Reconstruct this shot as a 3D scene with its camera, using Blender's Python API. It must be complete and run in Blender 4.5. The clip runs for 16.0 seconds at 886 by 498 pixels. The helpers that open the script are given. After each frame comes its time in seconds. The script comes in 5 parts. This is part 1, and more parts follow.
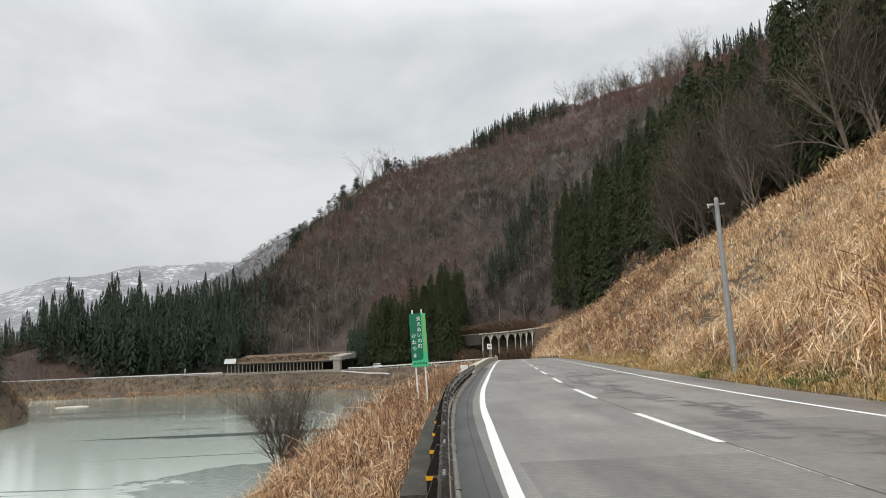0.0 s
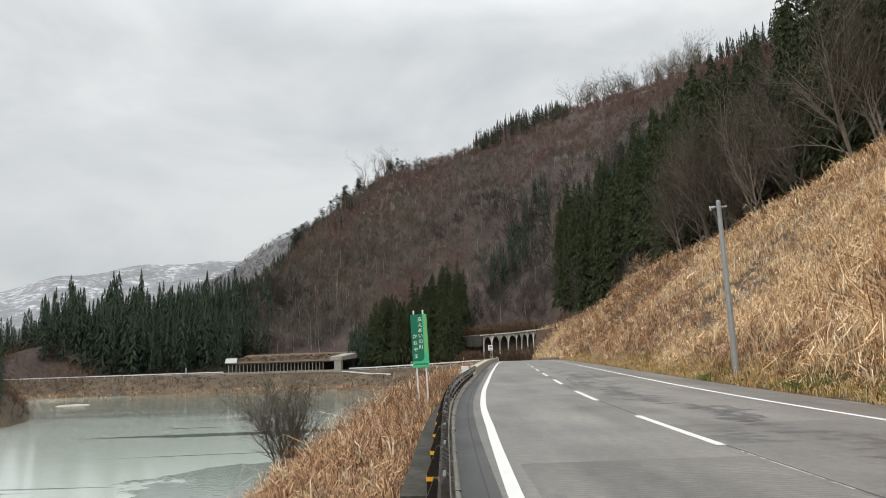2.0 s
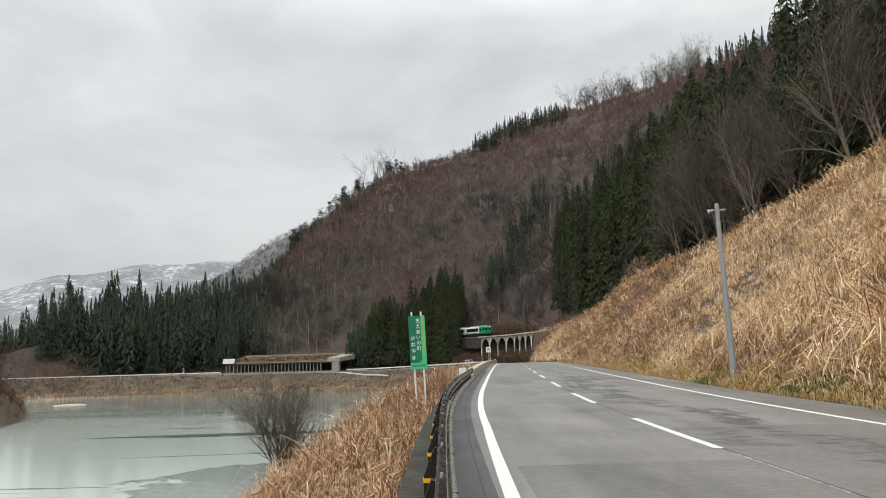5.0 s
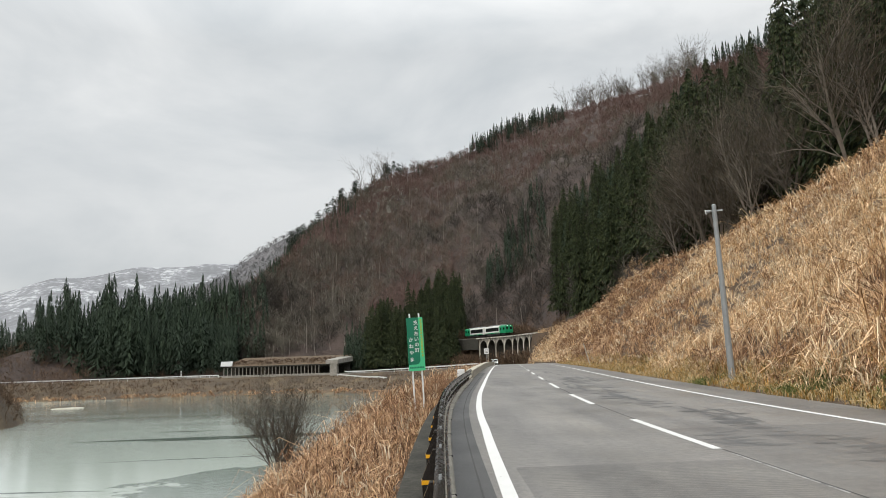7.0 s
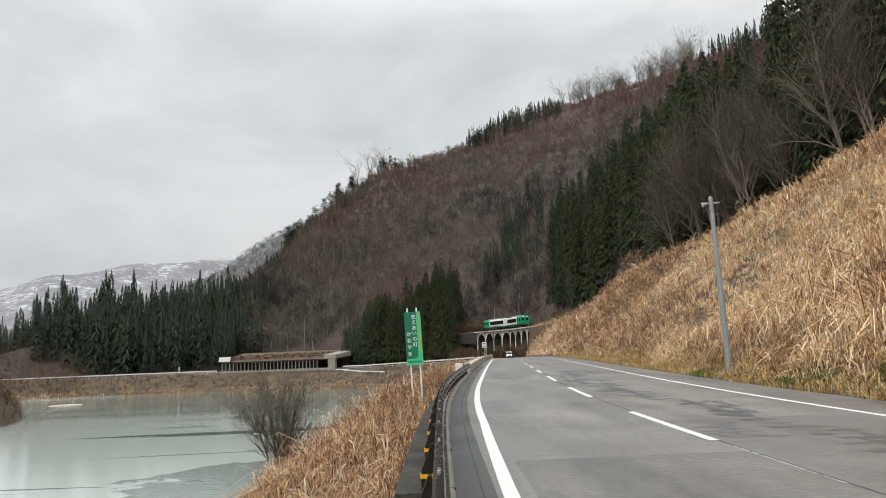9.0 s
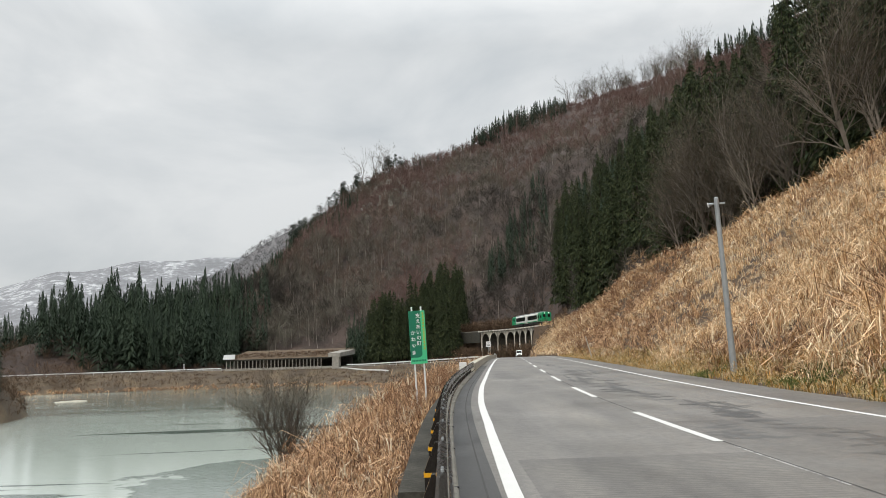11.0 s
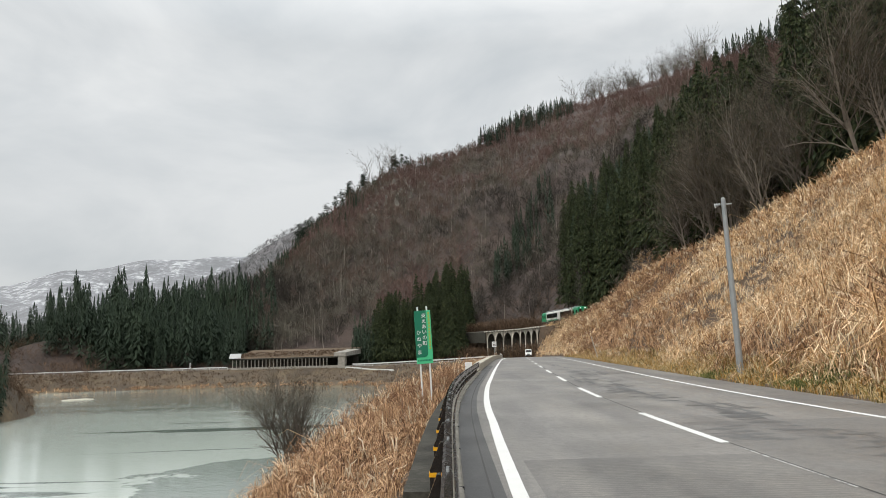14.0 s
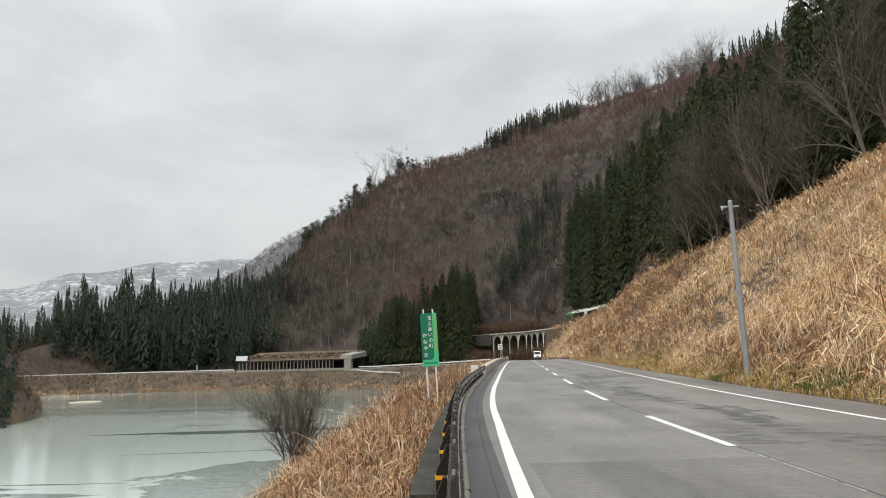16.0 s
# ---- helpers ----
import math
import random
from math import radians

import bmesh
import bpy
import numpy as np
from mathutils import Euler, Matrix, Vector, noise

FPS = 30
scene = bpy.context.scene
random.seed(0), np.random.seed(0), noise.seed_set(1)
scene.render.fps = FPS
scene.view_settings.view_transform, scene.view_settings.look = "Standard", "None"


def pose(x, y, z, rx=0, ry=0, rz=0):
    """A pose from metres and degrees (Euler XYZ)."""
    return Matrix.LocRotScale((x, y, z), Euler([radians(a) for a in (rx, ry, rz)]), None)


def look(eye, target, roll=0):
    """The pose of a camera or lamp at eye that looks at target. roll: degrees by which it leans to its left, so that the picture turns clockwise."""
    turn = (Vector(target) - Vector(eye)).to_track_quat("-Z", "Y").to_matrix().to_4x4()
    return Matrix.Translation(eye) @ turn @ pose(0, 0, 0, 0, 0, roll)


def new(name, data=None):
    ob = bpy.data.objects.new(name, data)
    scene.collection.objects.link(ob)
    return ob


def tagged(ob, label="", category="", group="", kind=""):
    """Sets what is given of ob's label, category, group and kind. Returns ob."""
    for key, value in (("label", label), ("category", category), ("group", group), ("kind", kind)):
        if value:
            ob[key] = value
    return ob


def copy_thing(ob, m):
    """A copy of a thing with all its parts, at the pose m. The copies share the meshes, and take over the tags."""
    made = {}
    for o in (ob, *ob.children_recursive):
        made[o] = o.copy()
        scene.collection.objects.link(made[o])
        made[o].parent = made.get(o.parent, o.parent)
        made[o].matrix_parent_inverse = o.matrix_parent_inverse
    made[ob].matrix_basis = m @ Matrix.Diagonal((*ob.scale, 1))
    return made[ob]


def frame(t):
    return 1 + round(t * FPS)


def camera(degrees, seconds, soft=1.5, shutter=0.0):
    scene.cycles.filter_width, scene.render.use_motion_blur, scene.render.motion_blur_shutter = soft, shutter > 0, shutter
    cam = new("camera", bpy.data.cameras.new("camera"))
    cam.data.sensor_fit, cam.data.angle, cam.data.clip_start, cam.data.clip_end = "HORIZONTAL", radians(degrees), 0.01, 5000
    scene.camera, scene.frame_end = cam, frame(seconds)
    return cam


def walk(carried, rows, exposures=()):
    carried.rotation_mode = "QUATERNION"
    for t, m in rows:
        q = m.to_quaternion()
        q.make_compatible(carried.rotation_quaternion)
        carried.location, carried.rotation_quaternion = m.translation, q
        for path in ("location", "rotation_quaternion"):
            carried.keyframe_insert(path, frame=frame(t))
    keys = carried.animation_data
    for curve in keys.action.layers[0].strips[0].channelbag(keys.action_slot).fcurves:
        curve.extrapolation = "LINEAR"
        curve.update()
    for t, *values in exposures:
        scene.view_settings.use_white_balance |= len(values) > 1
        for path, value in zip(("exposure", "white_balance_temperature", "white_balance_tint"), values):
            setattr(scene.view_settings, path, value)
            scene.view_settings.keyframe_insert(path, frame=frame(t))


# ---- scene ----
# Camera: held by a standing person at the road's left edge line.
LENS = 63.0
EYE = (0.0, 0.0, 1.52)
# seconds, yaw to the left, pitch up, roll (degrees)
TURNS = [
    (0, 0.000, 8.020, -2.400),
    (0.5, 0.144, 8.030, -2.095),
    (1, 0.205, 8.031, -2.078),
    (1.5, 0.142, 8.095, -2.089),
    (2, 0.131, 8.095, -2.011),
    (2.5, 0.121, 8.036, -1.916),
    (3, 0.120, 8.032, -1.841),
    (3.5, 0.083, 8.012, -1.877),
    (4, 0.079, 8.037, -1.749),
    (6.5, -0.155, 8.452, -1.810),
    (7, -0.188, 8.348, -1.947),
    (7.5, -0.186, 8.136, -2.064),
    (8, -0.220, 7.950, -2.267),
    (8.5, -0.299, 7.846, -2.328),
    (9, -0.386, 7.878, -2.348),
    (11.5, 0.078, 7.806, -1.899),
    (12, 0.119, 7.858, -1.858),
    (12.5, 0.196, 7.840, -1.908),
    (13, 0.338, 7.789, -1.803),
    (13.5, 0.418, 7.774, -1.822),
    (14, 0.463, 7.820, -1.751),
    (14.5, 0.526, 7.939, -1.709),
    (15, 0.608, 8.030, -1.713),
    (15.5, 0.722, 8.100, -1.627),
    (16, 0.940, 8.039, -1.697),
]


def camera_pose(yaw, pitch, roll):
    a, e = radians(yaw), radians(pitch)
    way = Vector((-math.sin(a) * math.cos(e), math.cos(a) * math.cos(e), math.sin(e)))
    return look(EYE, Vector(EYE) + way, roll)


cam = camera(LENS, 16.0, soft=0.75)
walk(cam, [(t, camera_pose(y, p, r)) for t, y, p, r in TURNS])

WATER_Z = -11.5

# ---- world and sun: overcast winter day ----
SUN_ELEV, SUN_AZ = 42.0, -150.0          # degrees; azimuth clockwise from +y


def node(tree, kind, **inputs):
    n = tree.nodes.new(kind)
    for key, value in inputs.items():
        n.inputs[key.replace("_", " ")].default_value = value
    return n


def ramp(tree, fac, *stops):
    n = tree.nodes.new("ShaderNodeValToRGB")
    while len(n.color_ramp.elements) < len(stops):
        n.color_ramp.elements.new(0.5)
    for el, (pos, col) in zip(n.color_ramp.elements, stops):
        el.position = pos
        el.color = (*col, 1) if len(col) == 3 else col
    tree.links.new(fac, n.inputs[0])
    return n.outputs[0]


def mixed(tree, fac, a, b, kind="MIX"):
    n = tree.nodes.new("ShaderNodeMix")
    n.data_type, n.blend_type = "RGBA", kind
    for value, sock in ((fac, n.inputs[0]), (a, n.inputs[6]), (b, n.inputs[7])):
        if hasattr(value, "is_linked"):
            tree.links.new(value, sock)
        elif isinstance(value, (int, float)):
            sock.default_value = value
        else:
            sock.default_value = (*value, 1)
    return n.outputs[2]


def make_world():
    w = bpy.data.worlds.new("overcast_sky")
    w.use_nodes = True
    scene.world = w
    t = w.node_tree
    t.nodes.clear()
    sky = t.nodes.new("ShaderNodeTexSky")
    sky.sky_type, sky.sun_disc = "NISHITA", False
    sky.sun_elevation, sky.sun_rotation = radians(SUN_ELEV), radians(SUN_AZ)
    dim = mixed(t, 1.0, sky.outputs[0], (0.10, 0.10, 0.10), "MULTIPLY")
    tc = t.nodes.new("ShaderNodeTexCoord")
    # cloud deck: broad soft banks, stretched sideways
    mp = t.nodes.new("ShaderNodeMapping")
    mp.inputs["Scale"].default_value = (1.6, 1.6, 3.4)
    mp.inputs["Location"].default_value = (0.35, 0.1, 0.2)
    t.links.new(tc.outputs["Generated"], mp.inputs[0])
    big = node(t, "ShaderNodeTexNoise", Scale=1.9, Detail=6.0, Roughness=0.52, Distortion=0.35)
    t.links.new(mp.outputs[0], big.inputs["Vector"])
    cloud = ramp(t, big.outputs[0], (0.33, (0.60, 0.635, 0.655)), (0.47, (0.71, 0.735, 0.745)), (0.62, (0.83, 0.845, 0.845)))
    sep = t.nodes.new("ShaderNodeSeparateXYZ")
    t.links.new(tc.outputs["Generated"], sep.inputs[0])
    # an overcast sky is about three times as bright overhead as at the horizon
    up = t.nodes.new("ShaderNodeMapRange")
    for k, v in zip((1, 2, 3, 4), (0.40, 1.0, 1.0, 3.2)):
        up.inputs[k].default_value = v
    t.links.new(sep.outputs[2], up.inputs[0])
    low = t.nodes.new("ShaderNodeMapRange")
    for k, v in zip((1, 2, 3, 4), (0.10, 0.30, 0.86, 1.0)):
        low.inputs[k].default_value = v
    t.links.new(sep.outputs[2], low.inputs[0])
    gain = t.nodes.new("ShaderNodeMath")
    gain.operation = "MULTIPLY"
    t.links.new(up.outputs[0], gain.inputs[0])
    t.links.new(low.outputs[0], gain.inputs[1])
    lit = t.nodes.new("ShaderNodeVectorMath")
    lit.operation = "SCALE"
    t.links.new(cloud, lit.inputs[0])
    t.links.new(gain.outputs[0], lit.inputs["Scale"])
    col = mixed(t, 0.93, dim, lit.outputs[0])
    bg = t.nodes.new("ShaderNodeBackground")
    bg.inputs[1].default_value = 1.0
    t.links.new(col, bg.inputs[0])
    out = t.nodes.new("ShaderNodeOutputWorld")
    t.links.new(bg.outputs[0], out.inputs[0])


make_world()
sun_data = bpy.data.lights.new("sun", "SUN")
sun_data.energy, sun_data.angle, sun_data.color = 1.3, radians(25), (1.0, 0.92, 0.80)
sun = new("sun", sun_data)
sa, se = radians(SUN_AZ), radians(SUN_ELEV)
sun.matrix_world = look((math.sin(sa) * math.cos(se) * 50, math.cos(sa) * math.cos(se) * 50, math.sin(se) * 50), (0, 0, 0))
scene.view_settings.exposure = 0.0


# ---- materials ----
def material(name, stops, scale=4.0, rough=0.8, bump=0.3, bump_scale=30.0, metal=0.0, fine=0.35, island=0.0, per_object=0.0, coords="Object", spec=0.5, bump_dist=0.02):
    """A surface coloured by noise at two scales through a ramp of (position, colour) stops, with relief."""
    m = bpy.data.materials.new(name)
    m.use_nodes = True
    t = m.node_tree
    b = t.nodes["Principled BSDF"]
    tc = t.nodes.new("ShaderNodeTexCoord")
    n1 = node(t, "ShaderNodeTexNoise", Scale=scale, Detail=5.0, Roughness=0.6)
    n2 = node(t, "ShaderNodeTexNoise", Scale=bump_scale, Detail=4.0, Roughness=0.65)
    for n in (n1, n2):
        t.links.new(tc.outputs[coords], n.inputs["Vector"])
    mixf = mixed(t, fine, n1.outputs[0], n2.outputs[0])
    fac = mixf
    if island or per_object:
        g = t.nodes.new("ShaderNodeNewGeometry" if island else "ShaderNodeObjectInfo")
        fac = mixed(t, island or per_object, mixf, g.outputs["Random Per Island" if island else "Random"])
    t.links.new(ramp(t, fac, *stops), b.inputs["Base Color"])
    b.inputs["Metallic"].default_value = metal
    b.inputs["Specular IOR Level"].default_value = spec
    mr = t.nodes.new("ShaderNodeMapRange")
    for k, v in zip((1, 2, 3, 4), (0.3, 0.7, max(rough - 0.1, 0), min(rough + 0.1, 1))):
        mr.inputs[k].default_value = v
    t.links.new(n1.outputs[0], mr.inputs[0])
    t.links.new(mr.outputs[0], b.inputs["Roughness"])
    if bump:
        bp = node(t, "ShaderNodeBump", Strength=bump, Distance=bump_dist)
        t.links.new(n2.outputs[0], bp.inputs["Height"])
        t.links.new(bp.outputs[0], b.inputs["Normal"])
    return m


def shades(*cols):
    n = len(cols)
    return [(0.3 + 0.4 * i / max(n - 1, 1), c) for i, c in enumerate(cols)]


def asphalt(name, tones, grooves=False):
    m = material(name, tones, 0.35, 0.44, 0.4, 60.0, fine=0.45, bump_dist=0.006)
    t = m.node_tree
    b = t.nodes["Principled BSDF"]
    # long wear lanes and damp dark patches
    tc = t.nodes.new("ShaderNodeTexCoord")
    mp = t.nodes.new("ShaderNodeMapping")
    mp.inputs["Scale"].default_value = (0.9, 0.10, 1)
    t.links.new(tc.outputs["Object"], mp.inputs[0])
    n = node(t, "ShaderNodeTexNoise", Scale=0.9, Detail=6.0, Roughness=0.62)
    t.links.new(mp.outputs[0], n.inputs["Vector"])
    wear = ramp(t, n.outputs[0], (0.33, (0.72, 0.72, 0.73)), (0.47, (0.98, 0.98, 0.98)), (0.68, (1.22, 1.20, 1.16)))
    src = b.inputs["Base Color"].links[0].from_socket
    v = node(t, "ShaderNodeTexVoronoi", Scale=90.0)
    t.links.new(tc.outputs["Object"], v.inputs["Vector"])
    grit = ramp(t, v.outputs["Distance"], (0.0, (1.35, 1.33, 1.3)), (0.35, (1, 1, 1)), (0.8, (0.8, 0.8, 0.8)))
    mid = node(t, "ShaderNodeTexNoise", Scale=7.0, Detail=8.0, Roughness=0.8)
    t.links.new(tc.outputs["Object"], mid.inputs["Vector"])
    mott = ramp(t, mid.outputs[0], (0.30, (0.62, 0.62, 0.63)), (0.5, (1, 1, 1)), (0.70, (1.36, 1.34, 1.30)))
    col = mixed(t, 1.0, mixed(t, 1.0, mixed(t, 1.0, src, wear, "MULTIPLY"), grit, "MULTIPLY"), mott, "MULTIPLY")
    if grooves:
        wv = node(t, "ShaderNodeTexWave", Scale=3.0, Distortion=0.8)
        wv.bands_direction = "Y"
        t.links.new(tc.outputs["Object"], wv.inputs["Vector"])
        col = mixed(t, 1.0, col, ramp(t, wv.outputs["Fac"], (0.25, (0.80, 0.80, 0.80)), (0.6, (1.06, 1.06, 1.05))), "MULTIPLY")
    t.links.new(col, b.inputs["Base Color"])
    return m


def worn_paint(name, col, wear=0.40):
    m = material(name, shades(tuple(c * 0.86 for c in col), col), 3.0, 0.6, 0.3, 50.0)
    t = m.node_tree
    b = t.nodes["Principled BSDF"]
    tc = t.nodes.new("ShaderNodeTexCoord")
    n = node(t, "ShaderNodeTexNoise", Scale=9.0, Detail=8.0, Roughness=0.75)
    t.links.new(tc.outputs["Object"], n.inputs["Vector"])
    src = b.inputs["Base Color"].links[0].from_socket
    f = ramp(t, n.outputs[0], (wear - 0.05, (1, 1, 1)), (wear, (0, 0, 0)))
    t.links.new(mixed(t, f, src, (0.14, 0.14, 0.14)), b.inputs["Base Color"])
    return m


def water_material():
    m = bpy.data.materials.new("lake_water")
    m.use_nodes = True
    t = m.node_tree
    b = t.nodes["Principled BSDF"]
    tc = t.nodes.new("ShaderNodeTexCoord")
    # wind lanes: dark lanes in sky-bright water, the reflections put into the base colour
    mp = t.nodes.new("ShaderNodeMapping")
    mp.inputs["Scale"].default_value = (0.006, 0.055, 1)
    mp.inputs["Rotation"].default_value = (0, 0, radians(-14))
    t.links.new(tc.outputs["Object"], mp.inputs[0])
    lanes = node(t, "ShaderNodeTexNoise", Scale=1.3, Detail=4.0, Roughness=0.5, Distortion=1.2)
    t.links.new(mp.outputs[0], lanes.inputs["Vector"])
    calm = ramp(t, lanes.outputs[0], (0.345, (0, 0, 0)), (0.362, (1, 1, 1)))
    # a breeze-ruffled patch below the bank, its weaker sky reflection painted as darker colour
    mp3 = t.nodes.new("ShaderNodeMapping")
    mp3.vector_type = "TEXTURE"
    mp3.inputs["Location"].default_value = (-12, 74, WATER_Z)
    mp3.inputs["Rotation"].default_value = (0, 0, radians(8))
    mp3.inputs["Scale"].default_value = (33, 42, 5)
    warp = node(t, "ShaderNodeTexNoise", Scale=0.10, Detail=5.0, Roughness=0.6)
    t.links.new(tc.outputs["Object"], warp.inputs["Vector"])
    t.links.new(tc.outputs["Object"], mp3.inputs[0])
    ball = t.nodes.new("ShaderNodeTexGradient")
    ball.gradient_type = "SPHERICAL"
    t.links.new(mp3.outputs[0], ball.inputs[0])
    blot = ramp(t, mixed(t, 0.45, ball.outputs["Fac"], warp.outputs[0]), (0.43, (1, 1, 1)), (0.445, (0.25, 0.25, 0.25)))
    # far water: the hillside's dark reflection painted into the base colour
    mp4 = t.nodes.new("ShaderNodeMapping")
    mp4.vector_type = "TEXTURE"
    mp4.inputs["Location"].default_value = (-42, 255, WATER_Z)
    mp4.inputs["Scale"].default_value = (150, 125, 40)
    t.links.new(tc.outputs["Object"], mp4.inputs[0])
    hill_mirror = t.nodes.new("ShaderNodeTexGradient")
    hill_mirror.gradient_type = "SPHERICAL"
    t.links.new(mp4.outputs[0], hill_mirror.inputs[0])
    clear = ramp(t, mixed(t, 0.5, hill_mirror.outputs["Fac"], lanes.outputs[0]), (0.36, (1, 1, 1)), (0.50, (0.12, 0.12, 0.12)))
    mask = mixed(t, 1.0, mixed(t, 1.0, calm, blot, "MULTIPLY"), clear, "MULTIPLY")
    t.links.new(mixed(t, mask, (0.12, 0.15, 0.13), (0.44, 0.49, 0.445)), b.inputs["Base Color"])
    b.inputs["IOR"].default_value = 1.33
    t.links.new(mixed(t, mask, (0.05, 0.05, 0.05), (0.04, 0.04, 0.04)), b.inputs["Roughness"])
    mp2 = t.nodes.new("ShaderNodeMapping")
    mp2.inputs["Scale"].default_value = (1.0, 2.2, 1)
    t.links.new(tc.outputs["Object"], mp2.inputs[0])
    rip = node(t, "ShaderNodeTexNoise", Scale=0.9, Detail=4.0, Roughness=0.6)
    t.links.new(mp2.outputs[0], rip.inputs["Vector"])
    bp = node(t, "ShaderNodeBump", Distance=0.25)
    t.links.new(mixed(t, mask, (0.08, 0.08, 0.08), (0.075, 0.075, 0.075)), bp.inputs["Strength"])
    t.links.new(rip.outputs[0], bp.inputs["Height"])
    t.links.new(bp.outputs[0], b.inputs["Normal"])
    return m


MAT = dict(
    asphalt=asphalt("old_asphalt", shades((0.150, 0.144, 0.135), (0.200, 0.190, 0.178), (0.255, 0.242, 0.225))),
    # surface before the joint; its darker tone also stands for the far road's brighter light
    nearasphalt=asphalt("darker_near_asphalt", shades((0.112, 0.108, 0.102), (0.152, 0.145, 0.137), (0.196, 0.186, 0.174))),
    grooved=asphalt("grooved_asphalt", shades((0.124, 0.119, 0.112), (0.168, 0.160, 0.150), (0.215, 0.204, 0.190)), True),
    shoulder=asphalt("dirty_shoulder_asphalt", shades((0.020, 0.021, 0.022), (0.055, 0.055, 0.054), (0.13, 0.128, 0.122))),
    damp=asphalt("damp_sealed_asphalt", shades((0.068, 0.068, 0.068), (0.105, 0.104, 0.102), (0.15, 0.148, 0.144))),
    palejoint=asphalt("pale_joint_asphalt", shades((0.13, 0.13, 0.13), (0.17, 0.168, 0.162), (0.21, 0.207, 0.20))),
    tar=material("joint_tar", shades((0.03, 0.03, 0.03), (0.07, 0.068, 0.065)), 3.0, 0.7, 0.3, 30.0),
    paint=worn_paint("road_paint", (0.72, 0.72, 0.70), 0.36),
    faint=worn_paint("worn_road_paint", (0.60, 0.60, 0.58), 0.50),
    soil=material("dry_grass_soil", shades((0.045, 0.029, 0.018), (0.09, 0.058, 0.034), (0.15, 0.10, 0.06)), 0.7, 0.95, 0.8, 6.0, bump_dist=0.15),
    litter=material("forest_floor", shades((0.026, 0.019, 0.016), (0.056, 0.039, 0.032), (0.095, 0.066, 0.052)), 0.05, 0.95, 0.8, 0.6, bump_dist=0.8),
    farbank=material("far_bank_scrub", shades((0.05, 0.038, 0.026), (0.10, 0.074, 0.048), (0.20, 0.15, 0.09)), 0.12, 0.95, 0.8, 1.2, bump_dist=0.4),
    # distant ridge and snow: haze is painted in as paler, greyer base colours
    farwood=material("hazy_bare_wood", shades((0.11, 0.11, 0.115), (0.15, 0.146, 0.15), (0.19, 0.184, 0.188)), 0.010, 0.95, 0.9, 0.08, bump_dist=8.0),
    snow=material("hazy_snowy_slope", [(0.44, (0.17, 0.175, 0.185)), (0.53, (0.23, 0.235, 0.25)), (0.60, (0.46, 0.475, 0.49))], 0.009, 0.9, 0.5, 0.045, fine=0.5, bump_dist=10.0),
    water=water_material(),
    concrete=material("weathered_concrete", shades((0.16, 0.15, 0.13), (0.30, 0.285, 0.255), (0.42, 0.40, 0.36)), 0.8, 0.9, 0.5, 14.0),
    palecon=material("pale_concrete", shades((0.30, 0.275, 0.22), (0.44, 0.41, 0.34), (0.55, 0.52, 0.44)), 0.9, 0.9, 0.5, 12.0),
    # moss on walls; under the viaduct arches this dark colour stands for shade
    darkcon=material("mossy_shade_concrete", shades((0.020, 0.019, 0.016), (0.050, 0.048, 0.040), (0.105, 0.10, 0.086)), 1.6, 0.9, 0.6, 14.0, spec=0.2),
    brownsteel=material("dark_brown_steel", shades((0.012, 0.010, 0.009), (0.024, 0.020, 0.018)), 3.0, 0.24, 0.1, 30.0, spec=0.6),
    galv=material("galvanised_steel", shades((0.26, 0.28, 0.29), (0.36, 0.38, 0.385)), 5.0, 0.45, 0.15, 40.0, metal=0.3),
    white=material("white_paint", shades((0.66, 0.67, 0.67), (0.78, 0.79, 0.79)), 5.0, 0.45, 0.05, 40.0),
    yellow=material("yellow_reflector", shades((0.75, 0.36, 0.01), (0.85, 0.43, 0.015)), 6.0, 0.4, 0.05, 40.0),
)


# ---- plan: road line, terrain heights ----
def spline(points, step):
    """Catmull-Rom through plan points, at even steps along it."""
    p = np.array(points, float)
    p = np.vstack([2 * p[0] - p[1], p, 2 * p[-1] - p[-2]])
    out = []
    for i in range(1, len(p) - 2):
        u = np.linspace(0, 1, 40, endpoint=False)[:, None]
        a, b, c, d = p[i - 1], p[i], p[i + 1], p[i + 2]
        out.append(0.5 * (2 * b + (c - a) * u + (2 * a - 5 * b + 4 * c - d) * u**2 + (3 * b - a - 3 * c + d) * u**3))
    q = np.vstack(out + [p[-2:-1]])
    s = np.r_[0, np.cumsum(np.linalg.norm(np.diff(q, axis=0), axis=1))]
    t = np.arange(0, s[-1], step)
    return np.stack([np.interp(t, s, q[:, k]) for k in range(q.shape[1])], 1)


ROAD_PLAN = [(4.05, -60), (4.05, -30), (4.05, 0), (4.05, 16), (4.42, 26), (5.1, 36), (6.6, 56), (9.5, 92), (12.8, 128), (16, 170),
             (18.0, 205), (15.5, 237), (4, 268), (-24, 296), (-62, 311), (-110, 317), (-170, 318), (-260, 312), (-420, 290)]
ROAD = spline(ROAD_PLAN, 1.0)
LEFT_LINE, RIGHT_LINE, LEFT_EDGE, RIGHT_EDGE = -3.22, 3.95, -4.3, 5.6
ROAD_S = np.arange(len(ROAD)) * 1.0
TRACK = spline([(-70, 395), (-24, 344), (-7.6, 322), (7.6, 292), (23.1, 255), (25.9, 245), (31.6, 211), (36.0, 178), (37.5, 150), (34, 110), (26, 70)], 1.0)
RAIL_Z = 7.6


